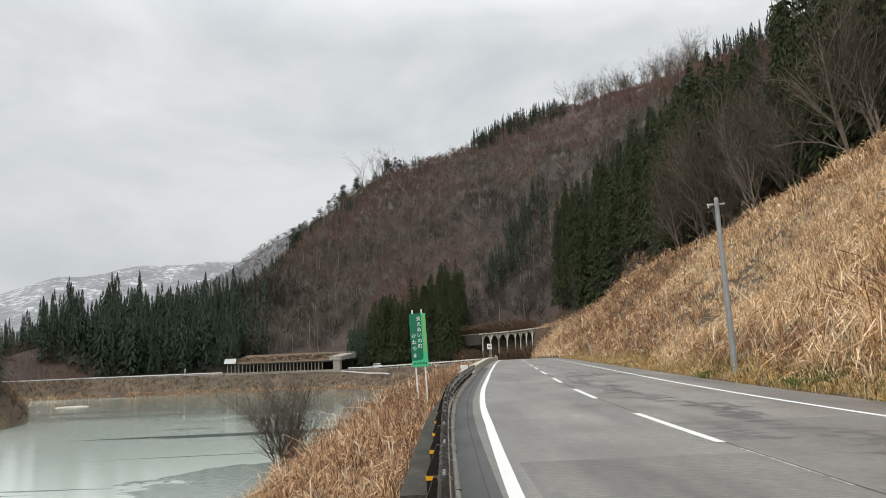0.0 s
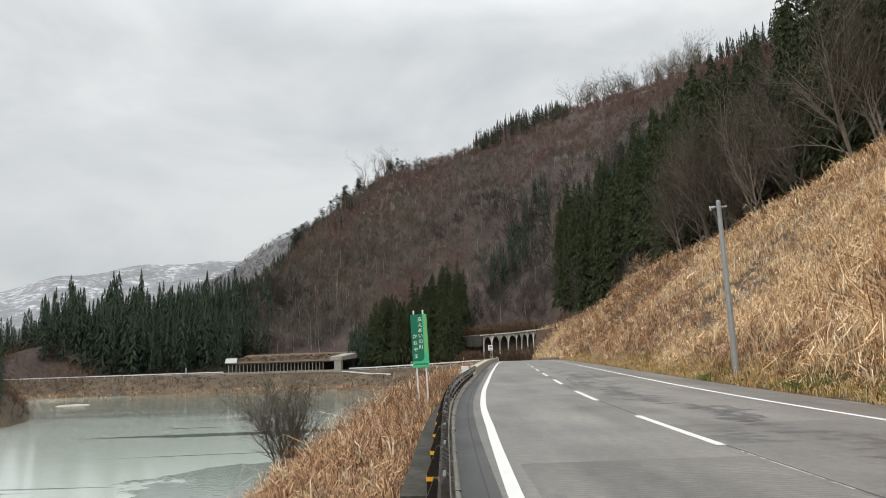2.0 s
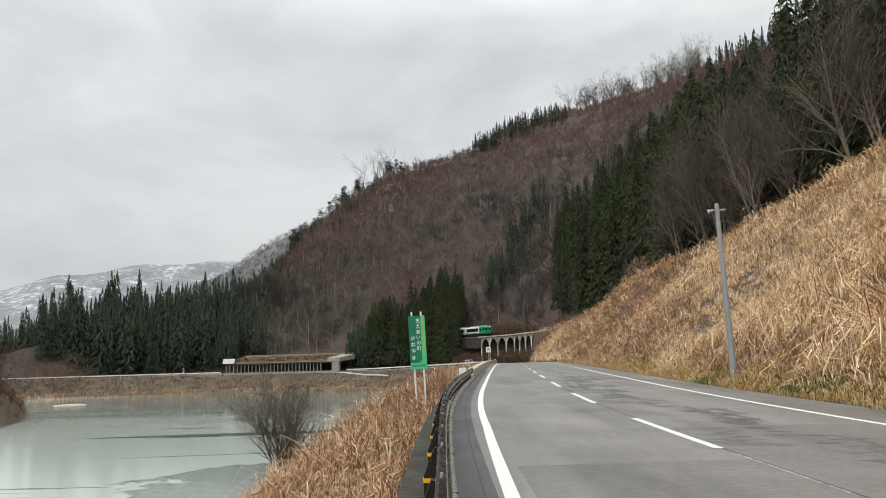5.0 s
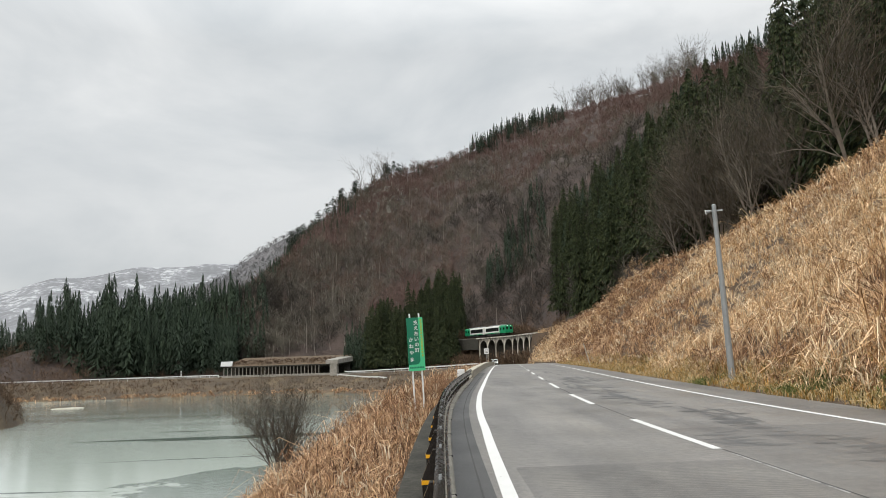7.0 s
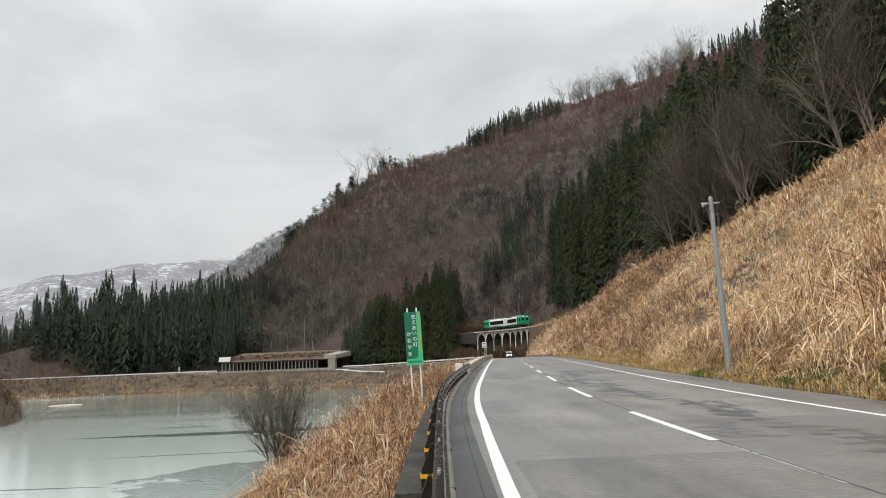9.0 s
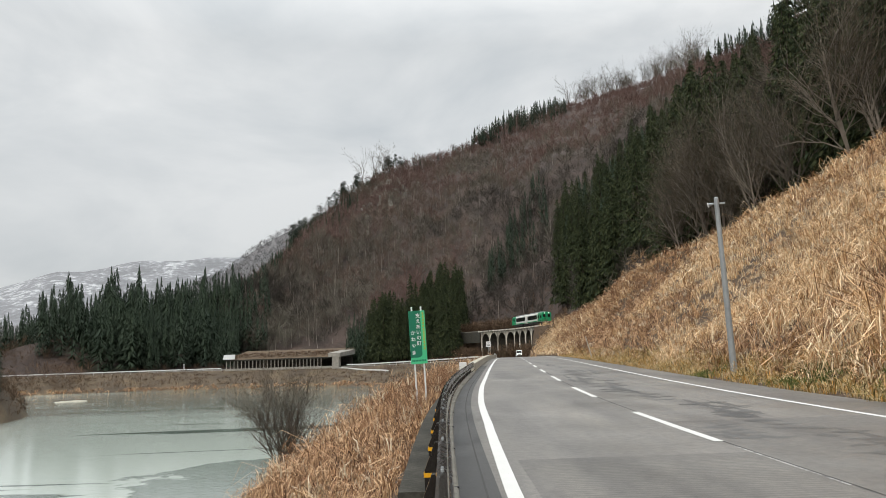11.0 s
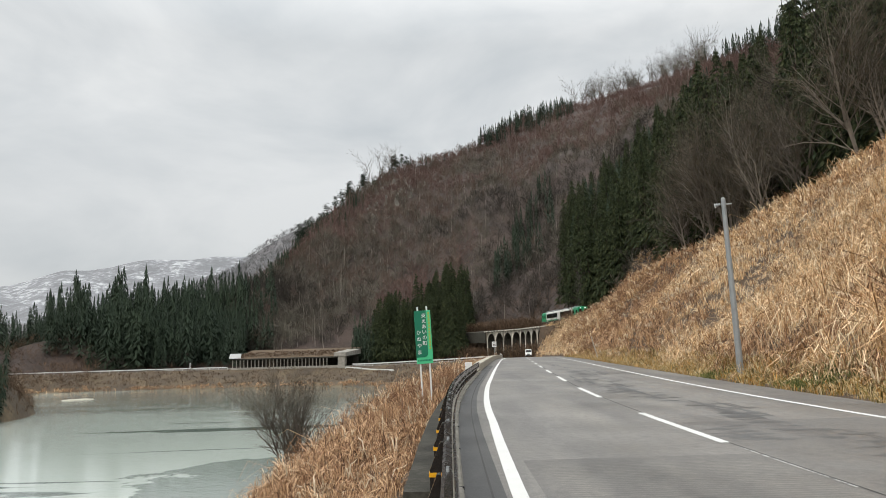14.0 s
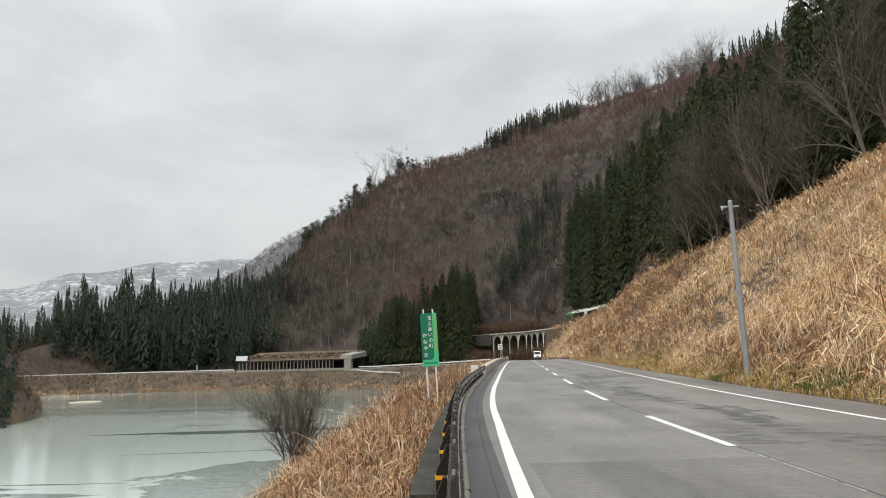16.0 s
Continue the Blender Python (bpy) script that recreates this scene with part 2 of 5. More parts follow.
def road_z(y_like):
    """Height of the road by its way along the plan (metres past the camera's place)."""
    s = np.asarray(y_like, float)
    a = np.where(s < 60, 0, -1.0e-4 * (np.clip(s, 60, 135) - 60) ** 2)
    return a - np.clip(s - 135, 0, 115) * 0.0165 - 0.028 * np.clip(s - 250, 0, 70)


S0 = 60.0        # way along ROAD at the camera


def frame_of(line):
    d = np.gradient(line, axis=0)
    d /= np.linalg.norm(d, axis=1)[:, None]
    return d, np.stack([d[:, 1], -d[:, 0]], 1)


ROAD_DIR, ROAD_RIGHT = frame_of(ROAD)
TRACK_DIR, TRACK_RIGHT = frame_of(TRACK)


def beside(line, right, x, y):
    """Signed distance to the right of a line, and the way along it, of plan points."""
    best, off, way = np.full(x.shape, 1e9), np.zeros(x.shape), np.zeros(x.shape)
    for k in range(0, len(line), 3):
        dx, dy = x - line[k, 0], y - line[k, 1]
        d2 = dx * dx + dy * dy
        lat = dx * right[k, 0] + dy * right[k, 1]
        lon = -dx * right[k, 1] + dy * right[k, 0]
        hit = d2 < best
        best = np.where(hit, d2, best)
        o = np.where(np.abs(lon) < 3, lat, np.sign(lat) * np.sqrt(d2))
        off = np.where(hit, o, off)
        way = np.where(hit, k + np.clip(lon, -3, 3), way)
    return off, way


def on_road(s, off, dz=0.0):
    """A place at way s past the camera, off metres right of the centre line."""
    k = np.clip(np.asarray(s, float) + S0, 0, len(ROAD) - 1.001)
    i = k.astype(int)
    f = (k - i)[..., None]
    p = ROAD[i] * (1 - f) + ROAD[i + 1] * f
    r = ROAD_RIGHT[i] * (1 - f) + ROAD_RIGHT[i + 1] * f
    p = p + r * np.asarray(off, float)[..., None]
    return np.concatenate([p, (road_z(s) + dz + 0 * np.asarray(off))[..., None]], -1)


def ripple(x, y, size, seed=0.0):
    """Cheap smooth unevenness from crossed waves, about -1 to 1."""
    u, v = x / size + seed * 1.7, y / size - seed * 2.3
    return (np.sin(u * 1.0 + 1.3 * np.sin(v * 0.7)) + np.sin(v * 1.3 + 1.1 * np.sin(u * 0.9 + seed)) + 0.5 * np.sin(2.3 * u + 1.9 * v + 2 * np.sin(1.1 * v))) / 2.5


SKY_AZ = [-31, -18, -15.2, -12.9, -10.9, -7.7, -4.1, 1.0, 5.7, 10.4, 14.9, 18.4, 21.3, 25.5, 28.7, 33.8, 60, 110]
SKY_EL = [0.6, 3.2, 5.0, 6.9, 9.2, 12.0, 14.2, 15.3, 17.4, 18.3, 18.9, 19.4, 19.7, 20.0, 20.5, 21.0, 22, 20]
RIDGE_R = [430, 440, 450, 490, 540, 600, 650, 700, 760, 820, 860, 760, 560, 330, 260, 230, 200, 190]
FOOT_R = [370, 370, 362, 356, 350, 345, 345, 318, 290, 215, 150, 118, 108, 98, 88, 78, 60, 60]
FOOT_Z = [0, 0, 0, 1, 2, 3, 5, 8, 8, 8, 10, 12.5, 14, 16, 17, 18, 18, 18]


def mountain(x, y):
    az, r = np.degrees(np.arctan2(x, y)), np.hypot(x, y)
    rf, rr = np.interp(az, SKY_AZ, FOOT_R), np.interp(az, SKY_AZ, RIDGE_R)
    zf, zr = np.interp(az, SKY_AZ, FOOT_Z), np.tan(np.radians(np.interp(az, SKY_AZ, SKY_EL))) * rr
    u = (r - rf) / (rr - rf)
    uu = np.clip(u, 0, 1)
    prof = uu * 0.85 + 0.15 * uu * uu * (3 - 2 * uu)
    z = zf + (zr - zf) * prof
    z = z + ripple(x, y, 26, 1) * 5 * np.sin(np.pi * uu) + ripple(x, y, 75, 2) * 10 * np.sin(np.pi * uu) * (rr > 300)
    z = z + ripple(az * 9, r * 0.12, 9, 7) * 7 * np.sin(np.pi * uu) * (rr > 300)
    z = np.where(u > 1, zr - (r - rr) * 0.35, z)
    z = np.where(u < 0, -60, z)
    return np.where((az < -33) | (az > 140), -60, z), u, az, r


def terrain(x, y):
    off, way = beside(ROAD, ROAD_RIGHT, x, y)
    s = way - S0
    zr = road_z(s) - 0.06
    # lake side
    q = np.maximum(-off + LEFT_EDGE, 0)
    steep = np.interp(s, [-60, 14, 28, 60, 140, 220, 300, 420], [0.58, 0.50, 0.34, 0.31, 0.40, 0.32, 0.30, 0.30])
    below = np.interp(s, [120, 200], [0.78, 0.32])
    wall = np.interp(s, [16, 28, 60], [0.72, 0.35, 0.3])
    left = zr - wall * np.clip(q / 0.35, 0, 1) - steep * np.clip(q - 0.4, 0, 5.0) - below * np.maximum(q - 5.4, 0) + ripple(x, y, 5, 3) * 0.25 * np.clip(q / 4, 0, 1)
    left = np.maximum(left, -15 + ripple(x, y, 20) * 0.5)
    # wooded point across the water
    d = np.hypot((x + 142) / 46, (y - 150) / 60)
    left = np.maximum(left, -14 + 32 * np.clip(1.0 - d, 0, 1) ** 0.6)
    d = np.hypot((x + 300) / 150, (y - 210) / 110)
    left = np.maximum(left, -14 + 60 * np.clip(1.0 - d, 0, 1) ** 0.7)
    # hill side
    p = np.maximum(off - RIGHT_EDGE, 0)
    high = np.interp(s, [-60, 40, 60, 85, 104, 110, 115, 121, 140, 156, 175], [19, 19, 17, 14, 12.2, 10.8, 8.8, 7.2, 7.0, 6.5, 4.0])
    lip = np.interp(s, [90, 130, 170], [1.4, 0.6, 0.6])
    cut = 0.10 * np.clip(p, 0, lip) + np.interp(s, [85, 130, 170], [0.74, 1.45, 1.6]) * np.maximum(p - lip, 0)
    cut = cut - np.maximum(cut - high, 0) * 0.88 + (ripple(x, y, 4.5, 5) * 0.45 + ripple(x, y, 11, 6) * 0.55) * np.clip(p / 4 - 0.4, 0, 1)
    right = zr + np.where(cut > high + 3, high + 3, cut)
    far = s > 190
    right = np.where(far, zr + 0.06 * p, right)
    z = np.where(off < 0, left, right)
    m, u, az, r = mountain(x, y)
    toff, tway = beside(TRACK, TRACK_RIGHT, x, y)
    z = np.where((off > RIGHT_EDGE + 1) & (u > 0), np.maximum(z, m), z)
    # wall-footed railway: low ground under the arches, level bed along the hill
    zone = (y > 140) & (off > RIGHT_EDGE + 1) & (tway < 212) & (az > -3.5)
    low = np.minimum(z, np.maximum(zr + 0.2 + 0.27 * p, 0))
    w = np.clip((toff + 4.5) / 2.0, 0, 1)
    z = np.where(zone & (toff > -4.5) & (toff < 40), z * (1 - w) + low * w, z)
    w = np.clip((-toff - 2.5) / 1.5, 0, 1)
    z = np.where(zone & (toff < -2.5) & (toff > -60), np.maximum(z, (RAIL_Z - 0.7) * w + (1 - w) * low), z)
    z = np.where((y > 128) & (off > RIGHT_EDGE + 1) & (tway >= 209) & (np.abs(toff) < 5), RAIL_Z - 0.7, z)
    berm = 7.2 - 0.62 * np.maximum(np.abs(toff - 6.5) - 1.5, 0) - 0.55 * np.maximum(224 - tway, 0)
    berm = np.minimum(berm, zr + 1.6 * np.maximum(p - 0.6, 0) + ripple(x, y, 6, 2) * 0.3)
    z = np.where((y > 122) & (off > RIGHT_EDGE + 1) & (tway > 200) & (tway < 290) & (toff > 4.5), np.maximum(z, berm), z)
    # terrace with cedars behind the far road, and the far ridges
    back = (off > 5) & (s > 300)
    z = np.where(back, np.maximum(z, zr + np.clip(off - 10, 0, 200) * 0.13), z)
    r2el = np.interp(az, [-60, -30, -24, -19.3, -16.9, -14.8, -12.6, -10.9, -8.2, -4, 5], [0, 1.0, 3.0, 5.2, 6.1, 7.8, 9.3, 10.2, 10.9, 9, 5])
    h2 = np.tan(np.radians(r2el)) * 1500
    z = np.where(r > 760, np.maximum(z, h2 * np.clip((r - 760) / 740, 0, 1) * (1 - np.clip((r - 1500) / 900, 0, 1)) + ripple(x, y, 90, 4) * 8), z)
    r3el = np.interp(az, [-80, -45, -31.7, -29.7, -28.4, -26.6, -23.6, -19.7, -15.2, -8, 0], [2, 4.0, 5.15, 5.9, 6.25, 6.2, 6.8, 7.1, 7.5, 6, 3])
    h3 = np.tan(np.radians(r3el)) * 3300
    z = np.where(r > 1700, np.maximum(z, h3 * np.clip((r - 2350) / 950, 0, 1) ** 0.9 + ripple(x, y, 160, 6) * 14 + ripple(x, y, 60, 7) * 14 * np.clip((3300 - r) / 500, 0.3, 1)), z)
    z = np.where((r > 460) & (az < -10) & (off < 0), np.maximum(z, -3), z)
    # everything behind the view
    z = np.where((r > 120) & (np.abs(az) > 60), np.maximum(z, np.minimum((r - 120) * 0.25, 160) - 14), z)
    return z


def polar(az, r):
    return r * np.sin(np.radians(az)), r * np.cos(np.radians(az))


def from_arrays(name, verts, faces, mats, face_mat=None, smooth=False):
    """A mesh object from arrays; faces of three or four corners in one (n, k) array."""
    me = bpy.data.meshes.new(name)
    verts, faces = np.asarray(verts, np.float32), np.asarray(faces, np.int32)
    n, k = faces.shape
    me.vertices.add(len(verts))
    me.vertices.foreach_set("co", verts.ravel())
    me.loops.add(n * k)
    me.loops.foreach_set("vertex_index", faces.ravel())
    me.polygons.add(n)
    me.polygons.foreach_set("loop_start", np.arange(0, n * k, k, dtype=np.int32))
    for m in mats:
        me.materials.append(m)
    if face_mat is not None:
        me.polygons.foreach_set("material_index", np.asarray(face_mat, np.int32))
    me.polygons.foreach_set("use_smooth", np.full(n, smooth))
    me.update()
    me.validate()
    return me


def grid_faces(rows, cols):
    i = np.arange(rows - 1)[:, None] * cols + np.arange(cols - 1)[None]
    return np.stack([i, i + 1, i + cols + 1, i + cols], -1).reshape(-1, 4)


def make_ground():
    az = np.radians(np.r_[np.linspace(-180, -42, 30), np.linspace(-40, 40, 260), np.linspace(42, 180, 30)])
    r = np.r_[0.05, np.geomspace(1.0, 60, 130)[:-1], np.arange(60, 340, 1.6), np.geomspace(340, 4800, 150)]
    rr, aa = np.meshgrid(r, az, indexing="ij")
    x, y = rr * np.sin(aa), rr * np.cos(aa)
    z = terrain(x, y)
    faces = grid_faces(len(r), len(az))[:, ::-1]
    fx, fy, fz = x.ravel()[faces].mean(1), y.ravel()[faces].mean(1), z.ravel()[faces].mean(1)
    fr = np.hypot(fx, fy)
    off, way = beside(ROAD, ROAD_RIGHT, fx, fy)
    m, u, _, _ = mountain(fx, fy)
    kind = np.zeros(len(faces), int)
    kind[(u > 0) & (off > 6)] = 1
    kind[(way - S0 > 150) & (off < 0)] = 2
    kind[(fr > 150) & (off < -40)] = 2
    kind[(fr > 330) & (kind == 0)] = 1
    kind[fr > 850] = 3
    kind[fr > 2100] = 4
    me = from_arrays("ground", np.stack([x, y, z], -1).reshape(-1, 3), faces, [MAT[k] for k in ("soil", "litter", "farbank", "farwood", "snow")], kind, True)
    tagged(new("ground", me), "valley ground with dry grass banks, wooded mountain and snowy peaks", "ground", kind="structure")


make_ground()


def strip(name, s, offs, mat, dz, parent=None, smooth=True):
    """A ribbon along the road between two or more offsets."""
    s = np.asarray(s, float)
    pts = np.stack([on_road(s, np.full(s.shape, o), d) for o, d in zip(offs, dz)], 1)
    me = from_arrays(name, pts.reshape(-1, 3), grid_faces(len(s), len(offs)), [mat], smooth=smooth)
    ob = new(name, me)
    ob.parent = parent
    return ob


def make_road():
    s = np.r_[np.arange(-58, 60, 1.0), np.arange(60, 420, 2.0)]
    road = strip("road", s, (LEFT_EDGE - 0.1, LEFT_EDGE, -1.6, 0, 1.9, RIGHT_EDGE, RIGHT_EDGE + 0.15), MAT["asphalt"], (-0.4, 0, 0, 0, 0, 0, -0.4))
    tagged(road, "grey worn two-lane asphalt road with white lines", "road", kind="structure")
    ll = np.interp(s, [0, 8, 15, 30], [-3.46, -3.38, -3.25, LEFT_LINE])
    strip("edge_line", s, (ll - 0.08, ll + 0.085), MAT["paint"], (0.006, 0.006), road)
    strip("edge_line", s, (RIGHT_LINE - 0.075, RIGHT_LINE + 0.075), MAT["paint"], (0.006, 0.006), road)
    for k in range(-3, 30):
        a = 11.1 + 9.85 * k
        if k != -1:
            strip("lane_dash", np.linspace(a, a + 5.0, 6), (-0.075, 0.075), MAT["paint"], (0.006, 0.006), road)
    strip("worn_dash", np.linspace(7.6, 10.6, 8), (0.005, 0.035), MAT["faint"], (0.006, 0.006), road)
    # lane joint, darker shoulder, transverse joints, sealed patches, grooved stretch
    rng = np.random.default_rng(17)
    strip("lane_joint", np.arange(2, 70, 0.5), (0.045, 0.07), MAT["tar"], (0.004, 0.004), road)
    for k, (o, w) in enumerate(((-3.66, 0.012),)):
        strip("shoulder_joint", np.arange(1, 60, 0.5), (o - w, o + w), MAT["tar"], (0.007, 0.007), road)
    strip("shoulder", np.arange(-10, 60, 1.0), (LEFT_EDGE + 0.02, LEFT_LINE - 0.30), MAT["shoulder"], (0.003, 0.003), road)
    for s0, o0, o1 in ((23.5, LEFT_LINE + 0.1, 0.02), (37, LEFT_LINE + 0.1, 3.8), (58, LEFT_LINE + 0.1, 3.8)):
        strip("cross_joint", [s0, s0 + 0.05], np.linspace(o0, o1, 5), MAT["palejoint"], [0.004] * 5, road)
    for s0, ln, o0, w, n in ((13.5, 7.0, 2.2, 0.7, 7), (21, 11, 1.5, 0.8, 9), (28, 10, 0.8, 0.6, 7), (35, 12, 2.3, 0.7, 6), (9, 4, 2.4, 0.6, 5), (46, 16, 1.2, 0.7, 6)):
        for k in range(n):
            lift = 0.0025 + 0.0004 * k
            a, b = s0 + ln * rng.uniform(0, 0.6), o0 + w * rng.uniform(-0.5, 0.5)
            ss = np.linspace(a, a + ln * rng.uniform(0.15, 0.4), 14)
            env = np.sin(np.linspace(0.02, 0.98, 14) * np.pi) * rng.uniform(0.03, 0.12)
            mid = b + np.cumsum(rng.normal(0, 0.012, 14))
            p = np.stack([on_road(ss, mid - env, lift), on_road(ss, mid + env, lift)], 1).reshape(-1, 3)
            ob = new("damp_streak", from_arrays("damp_streak", p, grid_faces(14, 2), [MAT["damp"]]))
            ob.parent = road
    # damp rungs where water lies in the worn lane
    for s0, s1, o0, o1, n in ((19, 32, 0.7, 1.9, 46), (11.2, 13.6, 0.35, 1.0, 14), (8, 18, 1.5, 2.5, 46), (33, 46, 0.9, 1.7, 26)):
        for k in range(n):
            a, b = rng.uniform(s0, s1), rng.uniform(o0, o1)
            half = rng.uniform(0.12, 0.42)
            oo = np.linspace(b - half, b + half, 9)
            env = np.sin(np.linspace(0.03, 0.97, 9) * np.pi) * rng.uniform(0.05, 0.17)
            mid = a + np.cumsum(rng.normal(0, 0.03, 9))
            lift = 0.0035 + 0.00005 * k
            v = np.stack([on_road(mid - env, oo, lift), on_road(mid + env, oo, lift)], 1).reshape(-1, 3)
            ob = new("damp_rung", from_arrays("damp_rung", v, grid_faces(9, 2), [MAT["damp"]]))
            ob.parent = road
    # near lanes up to the joint, with the road's light falloff partly in their colour
    strip("relaid_lane", np.arange(-10, 10.4, 1.0), (LEFT_LINE + 0.1, -1.6, 0.0), MAT["nearasphalt"], (0.0015, 0.0015, 0.0015), road)
    strip("relaid_lane", np.arange(-10, 14.4, 1.0), (0.02, 1.9, 3.8), MAT["nearasphalt"], (0.0015, 0.0015, 0.0015), road)
    strip("grooves", np.arange(3, 9.9, 0.5), (LEFT_LINE + 0.35, -1.6, -0.15), MAT["grooved"], (0.004, 0.004, 0.004), road)
    return road


ROAD_OB = make_road()

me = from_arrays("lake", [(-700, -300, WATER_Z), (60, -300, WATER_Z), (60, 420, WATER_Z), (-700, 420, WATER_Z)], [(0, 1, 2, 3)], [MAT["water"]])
tagged(new("lake", me), "calm grey-green reservoir water with wind lanes and reflections put into its colour", "lake", kind="structure")


def gravel_bar():
    rng = np.random.default_rng(3)
    th = np.linspace(0, 2 * np.pi, 25)[:-1]
    v = []
    for k, (grow, z) in enumerate(((1.0, -0.3), (0.8, 0.22), (0.4, 0.4))):
        v.append(np.stack([np.cos(th) * 5.5 * grow * (1 + 0.12 * np.sin(3 * th + k)), np.sin(th) * 1.6 * grow, np.full(24, z) + rng.normal(0, 0.04, 24)], 1))
    v = np.concatenate(v + [np.array([[0, 0, 0.42]])])
    f = []
    for k in range(2):
        for i in range(24):
            j = (i + 1) % 24
            f += [(k * 24 + i, k * 24 + j, k * 24 + 24 + j), (k * 24 + i, k * 24 + 24 + j, k * 24 + 24 + i)]
    f += [(48 + i, 48 + (i + 1) % 24, 72) for i in range(24)]
    ob = tagged(new("gravel_bar", from_arrays("gravel_bar", v, f, [MAT["palecon"]])), "low pale gravel bar at the far waterline", "gravel bar")
    ob.matrix_basis = pose(*polar(-27.2, 266.0), WATER_Z, 0, 0, 22)


gravel_bar()

# ---- vegetation ----
RNG = np.random.default_rng(7)
MAT.update(
    susuki=material("dry_pampas_grass", [(0.29, (0.15, 0.08, 0.04)), (0.40, (0.44, 0.262, 0.13)), (0.53, (0.74, 0.50, 0.275)), (0.66, (0.92, 0.76, 0.53))], 0.9, 0.85, 0, 0.12, island=0.42, fine=0.5, spec=0.25),
    bankgrass=material("withered_bank_grass", [(0.30, (0.10, 0.055, 0.034)), (0.42, (0.27, 0.152, 0.086)), (0.54, (0.50, 0.31, 0.175)), (0.70, (0.68, 0.47, 0.29))], 0.9, 0.85, 0, 0.15, island=0.42, fine=0.5, spec=0.25),
    verge=material("verge_grass", [(0.30, (0.10, 0.085, 0.03)), (0.40, (0.26, 0.20, 0.07)), (0.48, (0.50, 0.25, 0.06)), (0.55, (0.46, 0.34, 0.17)), (0.72, (0.62, 0.50, 0.30))], 0.45, 0.85, 0, 2.0, island=0.4, spec=0.25),
    green=material("green_grass", shades((0.06, 0.075, 0.018), (0.12, 0.14, 0.035), (0.24, 0.23, 0.08)), 0.4, 0.8, 0, 2.0, island=0.5, spec=0.25),
    plume=material("pale_seed_heads", shades((0.42, 0.32, 0.21), (0.66, 0.56, 0.42)), 1.0, 0.9, 0, 5.0, island=0.6, spec=0.2),
    bark=material("grey_bark", shades((0.075, 0.062, 0.050), (0.145, 0.122, 0.10), (0.26, 0.225, 0.19)), 1.2, 0.9, 0.5, 12.0, per_object=0.35),
    cedarbark=material("dark_cedar_bark", shades((0.022, 0.016, 0.012), (0.05, 0.036, 0.027)), 1.2, 0.9, 0.5, 12.0),
    twig=material("brown_twigs", shades((0.034, 0.028, 0.019), (0.066, 0.054, 0.036), (0.12, 0.10, 0.068)), 0.3, 0.9, 0, 4.0, island=0.45),
    cedar=material("cedar_foliage", shades((0.017, 0.026, 0.013), (0.035, 0.049, 0.022), (0.068, 0.078, 0.034)), 0.25, 0.85, 0.0, 4.0, island=0.5, spec=0.2),
    # far conifers: green lightened a little to stand for haze
    cedarfar=material("hazy_cedar_foliage", shades((0.022, 0.034, 0.024), (0.037, 0.055, 0.036), (0.060, 0.082, 0.050)), 0.05, 0.85, 0.0, 1.0, island=0.14, spec=0.2),
    farbare=material("far_brown_trees", shades((0.090, 0.066, 0.052), (0.135, 0.101, 0.080), (0.19, 0.146, 0.117)), 0.016, 0.95, 0.0, 0.12, island=0.16, spec=0.1),
    farred=material("far_reddish_trees", shades((0.092, 0.058, 0.050), (0.142, 0.092, 0.080), (0.20, 0.135, 0.118)), 0.016, 0.95, 0.0, 0.12, island=0.16, spec=0.1),
    fargrey=material("far_grey_trees", shades((0.082, 0.074, 0.060), (0.135, 0.122, 0.098), (0.20, 0.182, 0.15)), 0.016, 0.95, 0.0, 0.12, island=0.2, spec=0.1),
    fardark=material("far_dark_trees", shades((0.034, 0.030, 0.026), (0.060, 0.053, 0.046), (0.10, 0.088, 0.075)), 0.016, 0.95, 0.0, 0.12, island=0.2, spec=0.1),
    farstem=material("far_pale_stems", shades((0.14, 0.12, 0.105), (0.30, 0.265, 0.235)), 0.1, 0.95, 0.0, 0.5, island=0.5, spec=0.1),
    weed=material("withered_weeds", shades((0.12, 0.060, 0.035), (0.22, 0.122, 0.072), (0.36, 0.22, 0.135)), 0.4, 0.95, 0.0, 1.0, island=0.5, spec=0.1),
    scrub=material("bare_scrub", shades((0.055, 0.036, 0.026), (0.11, 0.074, 0.050), (0.19, 0.13, 0.085)), 0.2, 0.95, 0.0, 1.0, island=0.5, spec=0.1),
)


